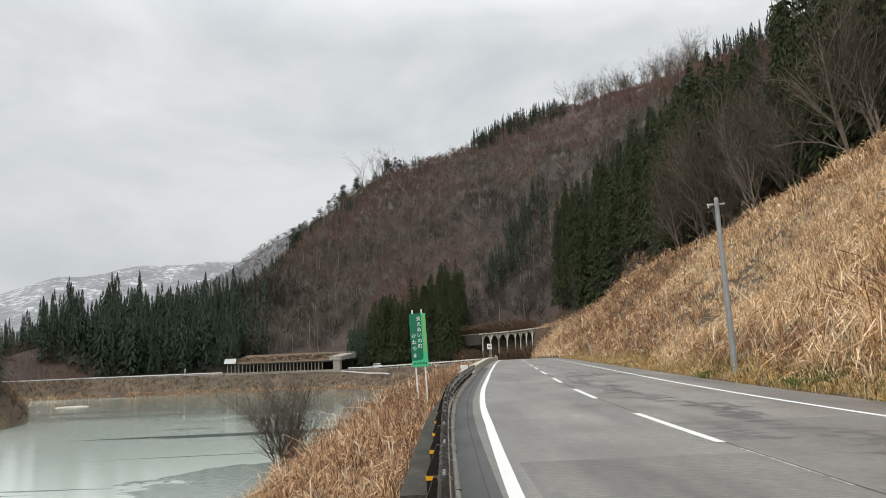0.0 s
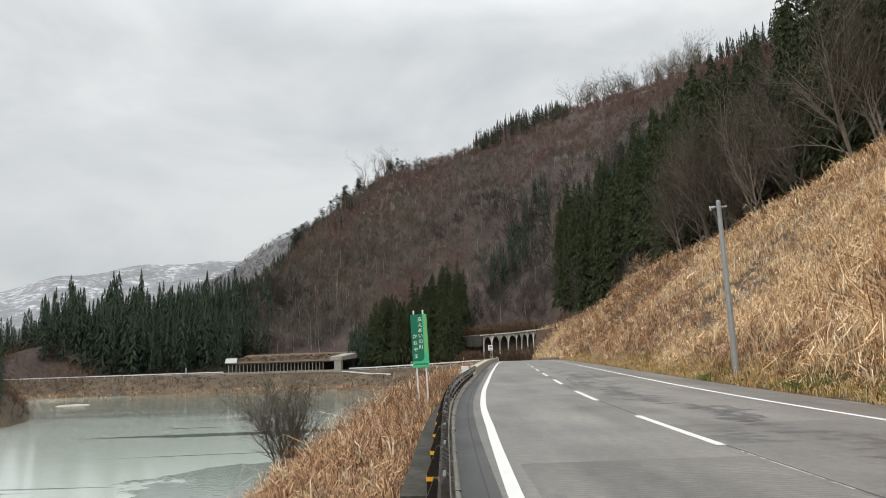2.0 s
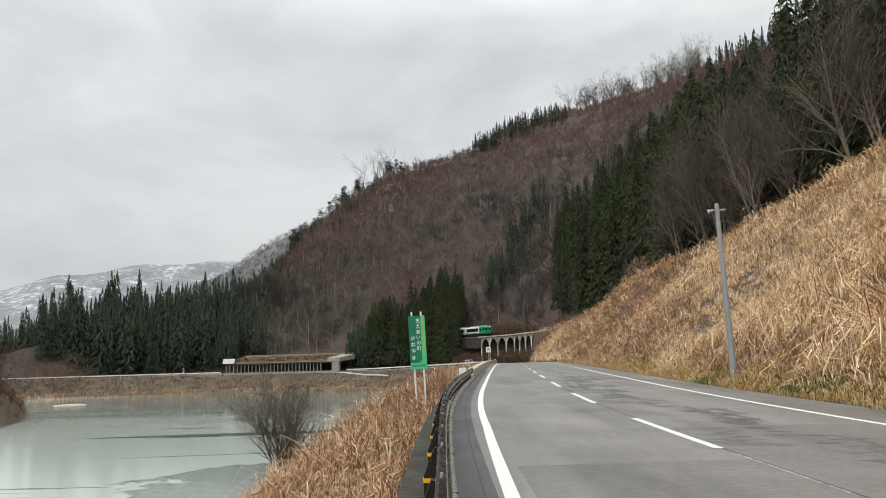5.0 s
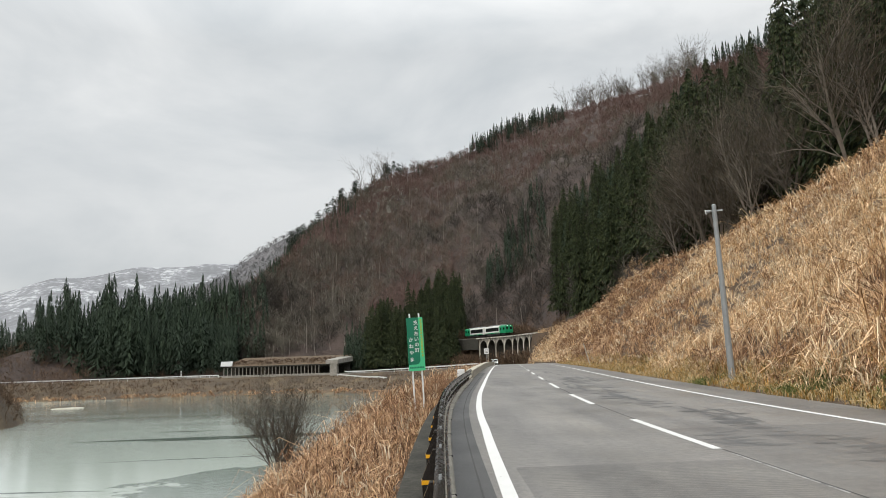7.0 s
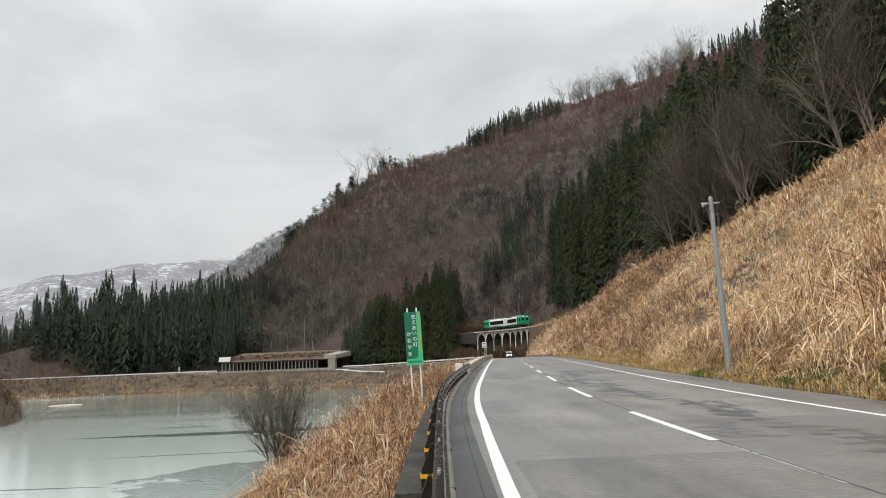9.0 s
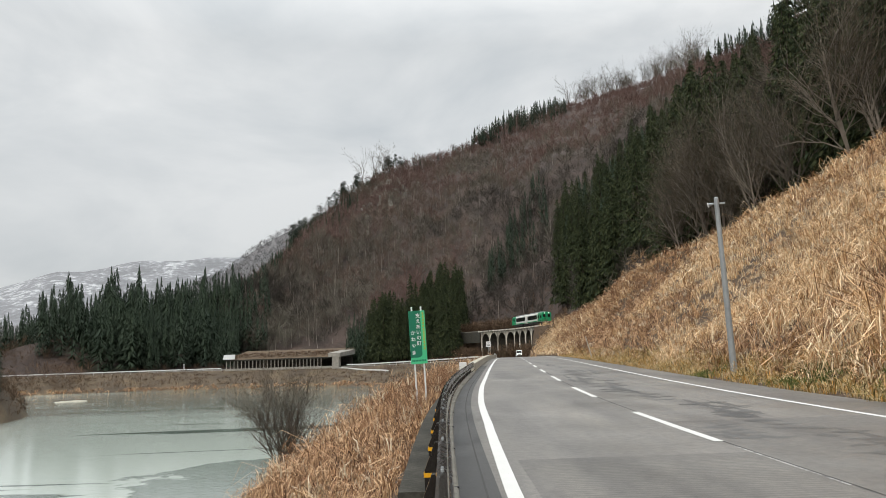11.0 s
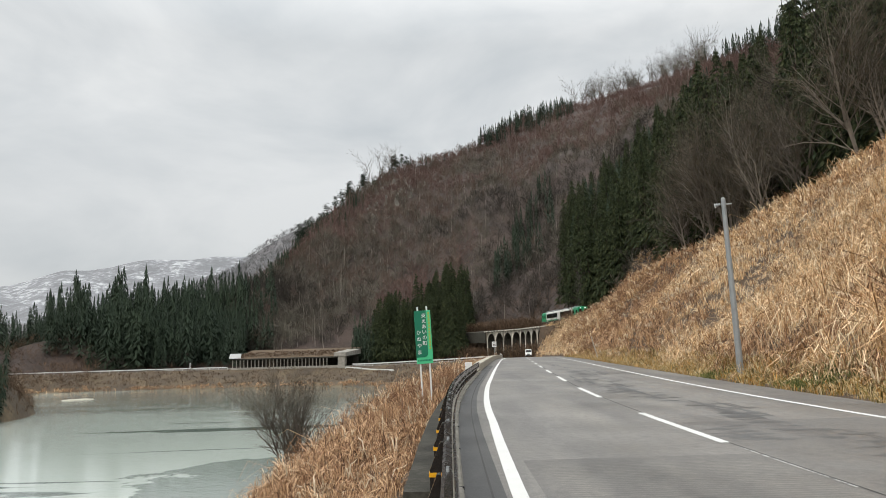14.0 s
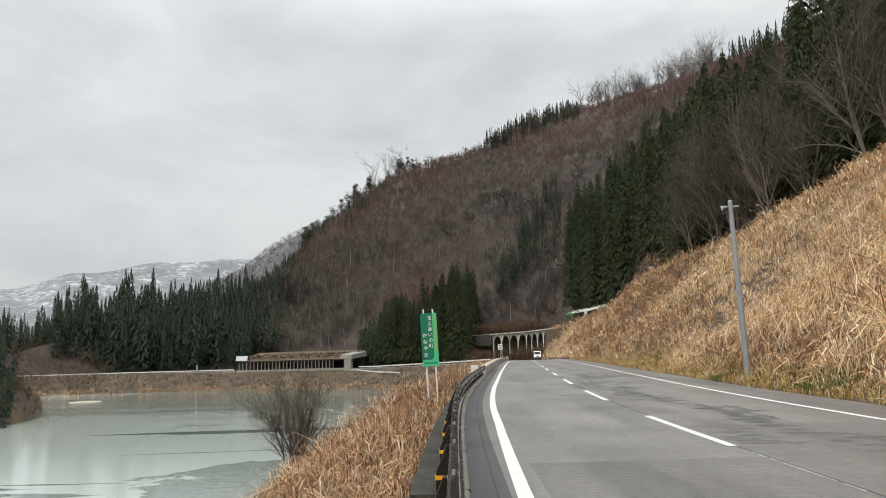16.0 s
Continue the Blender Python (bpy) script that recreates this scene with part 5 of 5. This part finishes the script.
def town_sign():
    x, y = polar(-2.02, 30.0)
    z = ground_z(x, y)
    sign = tagged(new("town_sign"), "tall green town sign with white lettering on two white posts", "sign")
    sign.matrix_basis = pose(x, y, z, 0, -2.0, 3)
    top = 1.52 + 30 * math.tan(radians(3.0)) - z
    low = top - 2.17
    for px in (-0.19, 0.19):
        part("post", rod((px, 0.05, -0.4), (px, 0.05, top + 0.17), 0.035, sides=12), MAT["white"], sign)
    panel = part("panel", box(-0.335, 0.335, -0.02, 0.02, low, top, 0.006), MAT["signmint"], sign, "light green sign board")
    # dark field with a rounded lower corner
    r, x0, x1, z0, z1 = 0.17, -0.333, 0.150, low + 0.26, top - 0.002
    out = [(x0, z1), (x0, z0)] + [(x1 - r + r * math.sin(a), z0 + r - r * math.cos(a)) for a in np.linspace(0, math.pi / 2, 8)] + [(x1, z1)]
    part("field", extruded(out, -0.026, -0.021), MAT["signgreen"], panel, "dark green field")
    face = Matrix.Rotation(radians(90), 4, "X")
    for k, char in enumerate("支えあいの町"):
        letter(char, 0.195, MAT["white"], panel, Matrix.Translation((0.045, -0.028, top - 0.20 - 0.2275 * k)) @ face)
    for k, char in enumerate("かねやま"):
        letter(char, 0.195, MAT["white"], panel, Matrix.Translation((-0.185, -0.028, top - 0.89 - 0.27 * k)) @ face)
    for k in range(12):
        part("bar", box(0.215, 0.29, -0.026, -0.021, top - 0.17 - k * 0.13, top - 0.075 - k * 0.13), MAT["signyellow"], panel)
    for k in range(9):
        part("bar", box(-0.28 + k * 0.063, -0.235 + k * 0.063, -0.026, -0.021, low + 0.10, low + 0.17), MAT["signgreen"], panel)


def roadside_pole():
    x, y = polar(21.35, 31.0)
    z = ground_z(x, y)
    p = tagged(new("utility_pole"), "grey metal pole with a small horn and bracket at the top", "pole")
    p.matrix_basis = pose(x, y, z, 0, -0.9, -21)
    h = 1.52 + 31 * math.tan(radians(10.35)) - z
    part("shaft", rod((0, 0, -0.8), (0, 0, h), 0.135, 0.085, 20), MAT["galv"], p)
    part("cap", rod((0, 0, h), (0, 0, h + 0.05), 0.09, 0.05, 14), MAT["galv"], p)
    part("crossarm", box(-0.30, 0.32, -0.03, 0.03, h - 0.26, h - 0.20, 0.01), MAT["galv"], p)
    horn = part("horn", rod((-0.12, -0.06, h - 0.22), (-0.33, -0.10, h - 0.27), 0.035, 0.09, 16), MAT["galv"], p, "pale horn loudspeaker")
    part("rim", rod((-0.33, -0.10, h - 0.27), (-0.342, -0.102, h - 0.273), 0.10, 0.10, 16), MAT["white"], horn)
    for q in (0.30, 0.62, 0.93):
        part("band", rod((0, 0, h * q), (0, 0, h * q + 0.06), 0.135 - 0.05 * q + 0.006, 0.135 - 0.05 * q + 0.005, 16), MAT["galv"], p)
    st = tagged(new("leaning_stake"), "pale leaning stake on the grass cutting", "stake")
    x, y = polar(11.25, 74.0)
    st.matrix_basis = pose(x, y, ground_z(x, y), 0, -14, 0)
    part("post", rod((0, 0, -0.4), (0, 0, 2.3), 0.06, 0.05, 8), MAT["palecon"], st)


def road_sign(name, s, off, h, w, label, dz=0.0):
    ob = tagged(new(name), label, "sign")
    ob.matrix_basis = place_on_road(s, off, dz)
    part("post", rod((0, 0.05, -1.0), (0, 0.05, h + w * 0.5), 0.045, sides=8), MAT["galv"], ob)
    panel = part("panel", box(-w / 2, w / 2, -0.02, 0.02, h - w * 0.6, h + w * 0.6, 0.01), MAT["white"], ob, "white sign plate")
    for k in range(3):
        part("bar", box(-w * 0.32, w * 0.32, -0.026, -0.021, h - w * 0.36 + k * w * 0.30, h - w * 0.26 + k * w * 0.30), MAT["dark"], panel)


def on_track(s, lat, z=0.0):
    """A place along the railway, lat metres to the lake side, z over the rails."""
    k = np.clip(np.asarray(s, float), 0, len(TRACK) - 1.001)
    i = k.astype(int)
    f = (k - i)[..., None]
    p = TRACK[i] * (1 - f) + TRACK[i + 1] * f
    r = TRACK_RIGHT[i] * (1 - f) + TRACK_RIGHT[i + 1] * f
    return np.concatenate([p + r * np.asarray(lat, float)[..., None], (RAIL_Z + z + 0 * np.asarray(lat))[..., None]], -1)


V0, V1, BAYS = 148.5, 209.7, 9


def railway():
    track = tagged(new("railway_track"), "single railway line on ballast along the hillside", "track", kind="structure")
    s = np.arange(40, 268, 2.0)
    part("ballast_bed", bar(s, [(-2.0, -0.75), (2.0, -0.75), (1.6, -0.17), (-1.6, -0.17)], on_track), MAT["ballast"], track)
    for x in (-0.53, 0.53):
        part("rail", bar(s, [(x - 0.035, -0.17), (x + 0.035, -0.17), (x + 0.035, -0.02), (x - 0.035, -0.02)], on_track), MAT["dark"], track)
    via = tagged(new("railway_viaduct"), "old pale concrete railway viaduct with round arches and dark stains", "viaduct")
    step = (V1 - V0) / BAYS
    crown, spring, foot, top = -1.25, -4.2, -9.4, -0.6
    for n in range(BAYS):
        a = V0 + n * step
        rad = step * 0.5 - 0.42
        mid = a + step / 2
        th = np.linspace(math.pi, 0, 13)
        ins = mid + rad * np.cos(th)
        inz = spring + (crown - spring) * np.sin(th)
        ins = np.r_[ins[0], ins, ins[-1]]
        inz = np.r_[foot, inz, foot]
        outs = np.clip(ins, a, a + step)
        outs[0], outs[-1] = a, a + step
        outs[1], outs[-2] = a, a + step
        outz = np.r_[foot, np.full(len(ins) - 2, top), foot]
        v, f = [], []
        m = len(ins)
        for lat in (1.7, -1.7):
            v.append(on_track(ins, np.full(m, lat), 0))
            v[-1][:, 2] += inz
            v.append(on_track(outs, np.full(m, lat), 0))
            v[-1][:, 2] += outz
        v = np.concatenate(v)
        for k in range(m - 1):
            f += [(k, k + 1, m + k + 1, m + k), (2 * m + k, 3 * m + k, 3 * m + k + 1, 2 * m + k + 1),
                  (m + k, m + k + 1, 3 * m + k + 1, 3 * m + k)]
        arch = part("arch", (v, np.array(f)), MAT["viaduct"], via)
        # underside in the dark concrete: the arch's shade painted as colour
        part("soffit", (v, np.array([(k, 2 * m + k, 2 * m + k + 1, k + 1) for k in range(m - 1)])), MAT["darkcon"], arch, "arch underside with shade put into its dark colour")
        part("pilaster", bar([a - 0.28, a + 0.28], [(1.7, foot), (1.95, foot), (1.85, top - 0.1), (1.7, top - 0.1)], on_track), MAT["viaduct"], via)
    part("deck", bar(np.linspace(V0 - 1, V1 + 1, 40), [(-2.55, top), (2.6, top), (2.6, -0.2), (2.3, -0.2), (2.3, -0.3), (-2.3, -0.3), (-2.3, -0.2), (-2.55, -0.2)], on_track), MAT["viaduct"], via)
    wall = tagged(new("retaining_wall"), "mossy concrete retaining wall below the railway", "wall")
    for a in np.arange(96, V0 - 2, 7.5):
        part("panel", bar(np.linspace(a, a + 7.4, 4), [(2.1, -4.5), (2.6, -4.5), (2.35, -0.4), (2.1, -0.4)], on_track), MAT["darkcon"], wall)


def viaduct_concrete():
    """Pale concrete with dark and white streaks running down from the deck."""
    m = material("stained_viaduct_concrete", shades((0.34, 0.315, 0.28), (0.56, 0.53, 0.475), (0.70, 0.67, 0.61)), 0.5, 0.95, 0.5, 6.0)
    t = m.node_tree
    b = t.nodes["Principled BSDF"]
    tc = t.nodes.new("ShaderNodeTexCoord")
    mp = t.nodes.new("ShaderNodeMapping")
    mp.inputs["Scale"].default_value = (0.8, 0.8, 0.10)
    t.links.new(tc.outputs["Object"], mp.inputs[0])
    n = node(t, "ShaderNodeTexNoise", Scale=1.4, Detail=5.0, Roughness=0.6)
    t.links.new(mp.outputs[0], n.inputs["Vector"])
    streak = ramp(t, n.outputs[0], (0.36, (0.30, 0.28, 0.26)), (0.50, (0.85, 0.84, 0.82)), (0.62, (1.35, 1.35, 1.32)))
    src = b.inputs["Base Color"].links[0].from_socket
    t.links.new(mixed(t, 1.0, src, streak, "MULTIPLY"), b.inputs["Base Color"])
    return m


MAT["viaduct"] = viaduct_concrete()


def far_guardrail(name, pts, label):
    """A white beam on posts through ground places."""
    ob = tagged(new(name), label, "guardrail", "guardrails by the far road")
    p = np.asarray(pts, float)
    d = np.gradient(p[:, :2], axis=0)
    d /= np.linalg.norm(d, axis=1)[:, None]
    r = np.stack([d[:, 1], -d[:, 0]], 1)
    out = [(0.0, 0.42), (0.09, 0.46), (0.05, 0.62), (0.09, 0.80), (0.0, 0.86), (-0.04, 0.64)]
    v = np.stack([np.concatenate([p[:, :2] + r * o, p[:, 2:] + h], 1) for o, h in out], 1).reshape(-1, 3)
    n, f = len(out), []
    for i in range(len(p) - 1):
        for k in range(n):
            a, b = i * n + k, i * n + (k + 1) % n
            f += [(a, b, b + n), (a, b + n, a + n)]
    part("beam", (v, np.array(f)), MAT["white"], ob)
    for q in p[::2]:
        part("post", rod((q[0], q[1], q[2] - 0.6), (q[0], q[1], q[2] + 0.75), 0.07, sides=6), MAT["white"], ob)


def snow_shed():
    s0, s1 = 331.0, 384.0
    shed = tagged(new("snow_shed"), "long concrete snow shed with columns over the far road", "snow shed")
    o0, o1 = -5.0, 6.0
    part("roof", bar(np.linspace(s0, s1, 14), [(o0 - 0.5, 3.5), (o1, 4.0), (o1, 4.5), (o0 - 0.5, 4.05)]), MAT["darkcon"], shed)
    part("roof_turf", bar(np.linspace(s0 + 2, s1 - 2, 14), [(o0 + 0.6, 4.05), (o1 + 9, 4.0), (o1 + 9, 7.6), (o0 + 5, 5.4), (o0 + 2, 4.6)]), MAT["turf"], shed, "brown dry grass on the roof")
    part("back_wall", bar(np.linspace(s0, s1, 14), [(o1 - 0.5, -0.2), (o1, -0.2), (o1, 4.0), (o1 - 0.5, 4.0)]), MAT["darkcon"], shed)
    part("plinth", bar(np.linspace(s0, s1, 14), [(o0 - 0.45, -1.5), (o0 + 0.45, -1.5), (o0 + 0.45, 0.35), (o0 - 0.45, 0.35)]), MAT["concrete"], shed)
    for k in np.linspace(s0 + 9, s1 - 0.6, 27):
        bm = box(-0.20, 0.20, -0.15, 0.15, 0.3, 3.6, 0.03)
        bm.transform(place_on_road(k, o0))
        part("column", bm, MAT["concrete"], shed)
    # portal nearest the bend, and the upright fascia at the other end
    for name, (a, b), prof, mat in (("portal_pier", (s0 - 0.2, s0 + 3.2), [(o0 - 1.2, -3), (o0 + 0.3, -3), (o0 + 0.3, 4.2), (o0 - 1.2, 4.0)], "concrete"),
                                    ("portal_beam", (s0 - 1.0, s0 + 5.0), [(o0 - 1.5, 4.0), (o1 + 0.3, 4.8), (o1 + 0.3, 6.8), (o0 - 1.5, 5.6)], "concrete"),
                                    ("fascia", (s1 - 4.5, s1 + 0.6), [(o0 - 1.1, 4.3), (o0 - 0.7, 4.3), (o0 + 0.2, 6.2), (o0 - 0.1, 6.3)], "galv")):
        part(name, bar(np.linspace(a, b, 4), prof), MAT[mat], shed)


def far_road_things():
    s = np.arange(134, 330, 2.0)
    far_guardrail("guardrail", on_road(s, np.full(s.shape, -4.5), 0.0), "white steel guardrail along the lakeside bend")
    s = np.arange(386, 640, 2.0)
    far_guardrail("guardrail", on_road(s, np.full(s.shape, -4.5), 0.0), "white steel guardrail beyond the snow shed")
    s = np.linspace(330, 297, 14)
    p = on_road(s, np.linspace(-7, -13.5, 14))
    p[:, 2] = terrain(p[:, 0], p[:, 1])
    far_guardrail("guardrail", p, "white steel guardrail on the ramp to the water")
    snow_shed()
    road_sign("road_sign", 138, -5.6, 2.6, 0.85, "small white sign plate on a grey post by the road")
    road_sign("road_sign", 402, -5.5, 2.0, 1.6, "small white sign plate on a post by the far road")
    x, y = polar(-31.6, 300.0)
    house = tagged(new("far_house"), "small white house with a dark roof across the lake", "house")
    house.matrix_basis = pose(x, y, ground_z(x, y) - 0.3, 0, 0, 20)
    part("wall", box(-4, 4, -3, 3, 0, 4.2), MAT["white"], house)
    part("roof", extruded([(-4.6, 4.0), (4.6, 4.0), (0, 6.4)], -3.6, 3.6), MAT["roofgrey"], house)
    for k in (-2, 1.2):
        part("window", box(k, k + 1.3, -3.05, -2.98, 1.4, 2.6), MAT["pane"], house)


def rail_car(lead):
    """One railcar: +y ahead, origin at the rail's top under its middle. lead: the cab is at the front end."""
    car = tagged(new("rail_car"), "white diesel railcar with a green cab end and dark windows", "train", "two-car train")
    L, W = 8.5, 1.42
    end = 1 if lead else -1
    prof = [(-W, 1.0), (W, 1.0), (W, 2.9), (W - 0.06, 3.35), (W - 0.32, 3.62), (0.5, 3.75), (-0.5, 3.75), (-W + 0.32, 3.62), (-W + 0.06, 3.35), (-W, 2.9)]
    body = part("body", extruded(prof, -L, L), MAT["carwhite"], car)
    grow = lambda k: [(x * (1 + k / W), z + (k if z > 2 else -k)) for x, z in prof]
    cab0, cab1 = sorted((end * (L - 4.6), end * (L + 0.12)))
    cab = part("cab", extruded(grow(0.025), cab0, cab1), MAT["cargreen"], car, "green cab section")
    f = end * (L + 0.12)
    part("windscreen", box(-1.1, 1.1, *sorted((f, f + end * 0.03)), 2.15, 3.05, 0.01), MAT["pane"], cab)
    part("front_door", box(-0.36, 0.36, *sorted((f, f + end * 0.05)), 1.05, 3.2, 0.01), MAT["cargreen"], cab)
    for x in (-0.62, 0.62):
        part("headlamp", box(x - 0.17, x + 0.17, *sorted((f, f + end * 0.06)), 3.28, 3.50, 0.02), MAT["lamp"] if lead else MAT["white"], cab)
    for side in (-1, 1):
        x = side * (W + 0.012)
        sx = sorted((x, x + side * 0.02))
        lo, hi = sorted((-end * (L - 1.2), end * (L - 5.2)))
        band = part("window_band", box(*sx, lo, hi, 1.80, 3.05, 0.0), MAT["pane"], car, "dark ribbon of windows")
        for k in np.linspace(lo, hi, 8)[1:-1]:
            part("mullion", box(*sorted((x, x + side * 0.03)), k - 0.06, k + 0.06, 1.95, 2.95), MAT["dark"], band)
        sill = part("stripe", box(*sx, lo - 0.4, hi, 1.02, 1.28, 0.0), MAT["cargreen"], car, "green stripe along the sill")
        d = end * (L - 3.4)
        door = part("door", box(*sorted((x + side * 0.014, x + side * 0.04)), d - 0.65, d + 0.65, 1.05, 3.05, 0.01), MAT["cargreen"], cab)
        part("pane", box(*sorted((x + side * 0.04, x + side * 0.05)), d - 0.42, d + 0.42, 1.95, 2.85), MAT["pane"], door)
        part("cab_window", box(*sorted((x + side * 0.014, x + side * 0.03)), *sorted((end * (L - 1.6), end * (L - 0.5))), 2.1, 2.9), MAT["pane"], cab)
    for k in (-4.6, 0.2, 4.6):
        part("roof_unit", box(-0.8, 0.8, k - 1.3, k + 1.3, 3.7, 4.02, 0.06), MAT["roofgrey"], car)
    for k in (-3.1, -0.6, 1.9):
        part("engine_box", box(-1.2, 1.2, k - 1.0, k + 1.0, 0.38, 1.0, 0.05), MAT["dark"], car)
    for b in (-5.9, 5.9):
        bogie = part("bogie", box(-1.05, 1.05, b - 1.5, b + 1.5, 0.35, 0.75, 0.05), MAT["dark"], car)
        for dy in (-1.05, 1.05):
            for x in (-0.6, 0.6):
                part("wheel", rod((x - 0.07, b + dy, 0.43), (x + 0.07, b + dy, 0.43), 0.43, sides=16), MAT["dark"], bogie)
    part("coupler", box(-0.2, 0.2, *sorted((f, f + end * 0.45)), 0.7, 1.0, 0.03), MAT["dark"], car)
    part("gangway", box(-0.6, 0.6, *sorted((-end * L, -end * (L + 0.22))), 1.0, 3.2, 0.02), MAT["dark"], car)
    return car


def van():
    """Small white box-shaped van: +y ahead, origin on the road under its middle."""
    v = tagged(new("van"), "small white van driving with its headlamps on", "van")
    side = [(-1.65, 0.30), (1.62, 0.30), (1.68, 0.62), (1.66, 0.98), (1.40, 1.12), (1.02, 1.78), (0.78, 1.88), (-1.50, 1.90), (-1.64, 1.78)]
    bm = extruded(side, -0.73, 0.73)
    bm.transform(Matrix.Rotation(radians(90), 4, "Z"))
    bmesh.ops.bevel(bm, geom=bm.edges[:], offset=0.05, segments=2, affect="EDGES", profile=0.6)
    body = part("body", bm, MAT["white"], v)
    bm = box(-0.62, 0.62, -0.02, 0.02, -0.30, 0.30, 0.01)
    bm.transform(pose(0, 1.235, 1.455, 29.9))
    part("windscreen", bm, MAT["pane"], body)
    for x in (-0.735, 0.735):
        for y0, y1 in ((0.15, 0.92), (-0.75, 0.02), (-1.5, -0.88)):
            part("side_window", box(x - 0.008, x + 0.008, y0, y1, 1.15, 1.68), MAT["pane"], body)
    part("bumper", box(-0.70, 0.70, 1.62, 1.72, 0.28, 0.56, 0.03), MAT["dark"], body)
    part("grille", box(-0.38, 0.38, 1.665, 1.70, 0.62, 0.74, 0.01), MAT["dark"], body)
    part("rear_window", box(-0.55, 0.55, -1.665, -1.645, 1.15, 1.65), MAT["pane"], body)
    for x in (-0.55, 0.55):
        part("headlamp", box(x - 0.13, x + 0.13, 1.64, 1.70, 0.72, 0.92, 0.02), MAT["lamp"], body)
        part("mirror", box(x * 1.5 - 0.08, x * 1.5 + 0.08, 0.98, 1.06, 1.12, 1.34, 0.02), MAT["dark"], body)
    for x in (-0.64, 0.64):
        for y in (-1.12, 1.22):
            w = part("wheel", rod((x - 0.08, y, 0.27), (x + 0.08, y, 0.27), 0.27, sides=20), MAT["tyre"], v)
            part("rim", rod((x - 0.086, y, 0.27), (x + 0.086, y, 0.27), 0.16, sides=14), MAT["galv"], w)
    return v


lake_guardrail()
parapet()
town_sign()
roadside_pole()
railway()
far_road_things()
LEAD, REAR, VAN = rail_car(True), rail_car(False), van()


# ---- what moves ----
def car_pose(s):
    a, b = on_track(np.array([s - 5.9]), np.array([0.0]))[0], on_track(np.array([s + 5.9]), np.array([0.0]))[0]
    d = b - a
    return pose(*((a + b) / 2), 0, 0, math.degrees(math.atan2(d[1], d[0])) - 90)


def van_pose(s):
    a, b = on_road(np.array([s + 1.2]), np.array([1.9]))[0], on_road(np.array([s - 1.2]), np.array([1.9]))[0]
    d = b - a
    return pose(*((a + b) / 2), math.degrees(math.atan2(d[2], math.hypot(d[0], d[1]))), 0, math.degrees(math.atan2(d[1], d[0])) - 90)


def motions():
    times = np.arange(0, 16.01, 0.5)
    front = 103.6 + 9.45 * times
    walk(LEAD, [(t, car_pose(f - 8.65)) for t, f in zip(times, front)])
    walk(REAR, [(t, car_pose(f - 26.1)) for t, f in zip(times, front)])
    way = np.interp(times, [0, 1.5, 3, 4, 6.3, 8, 9, 12.5, 14.5, 16], [317.5, 304, 289, 278, 250.5, 228.5, 217, 189, 173, 159])
    walk(VAN, [(t, van_pose(s)) for t, s in zip(times, way)])


motions()
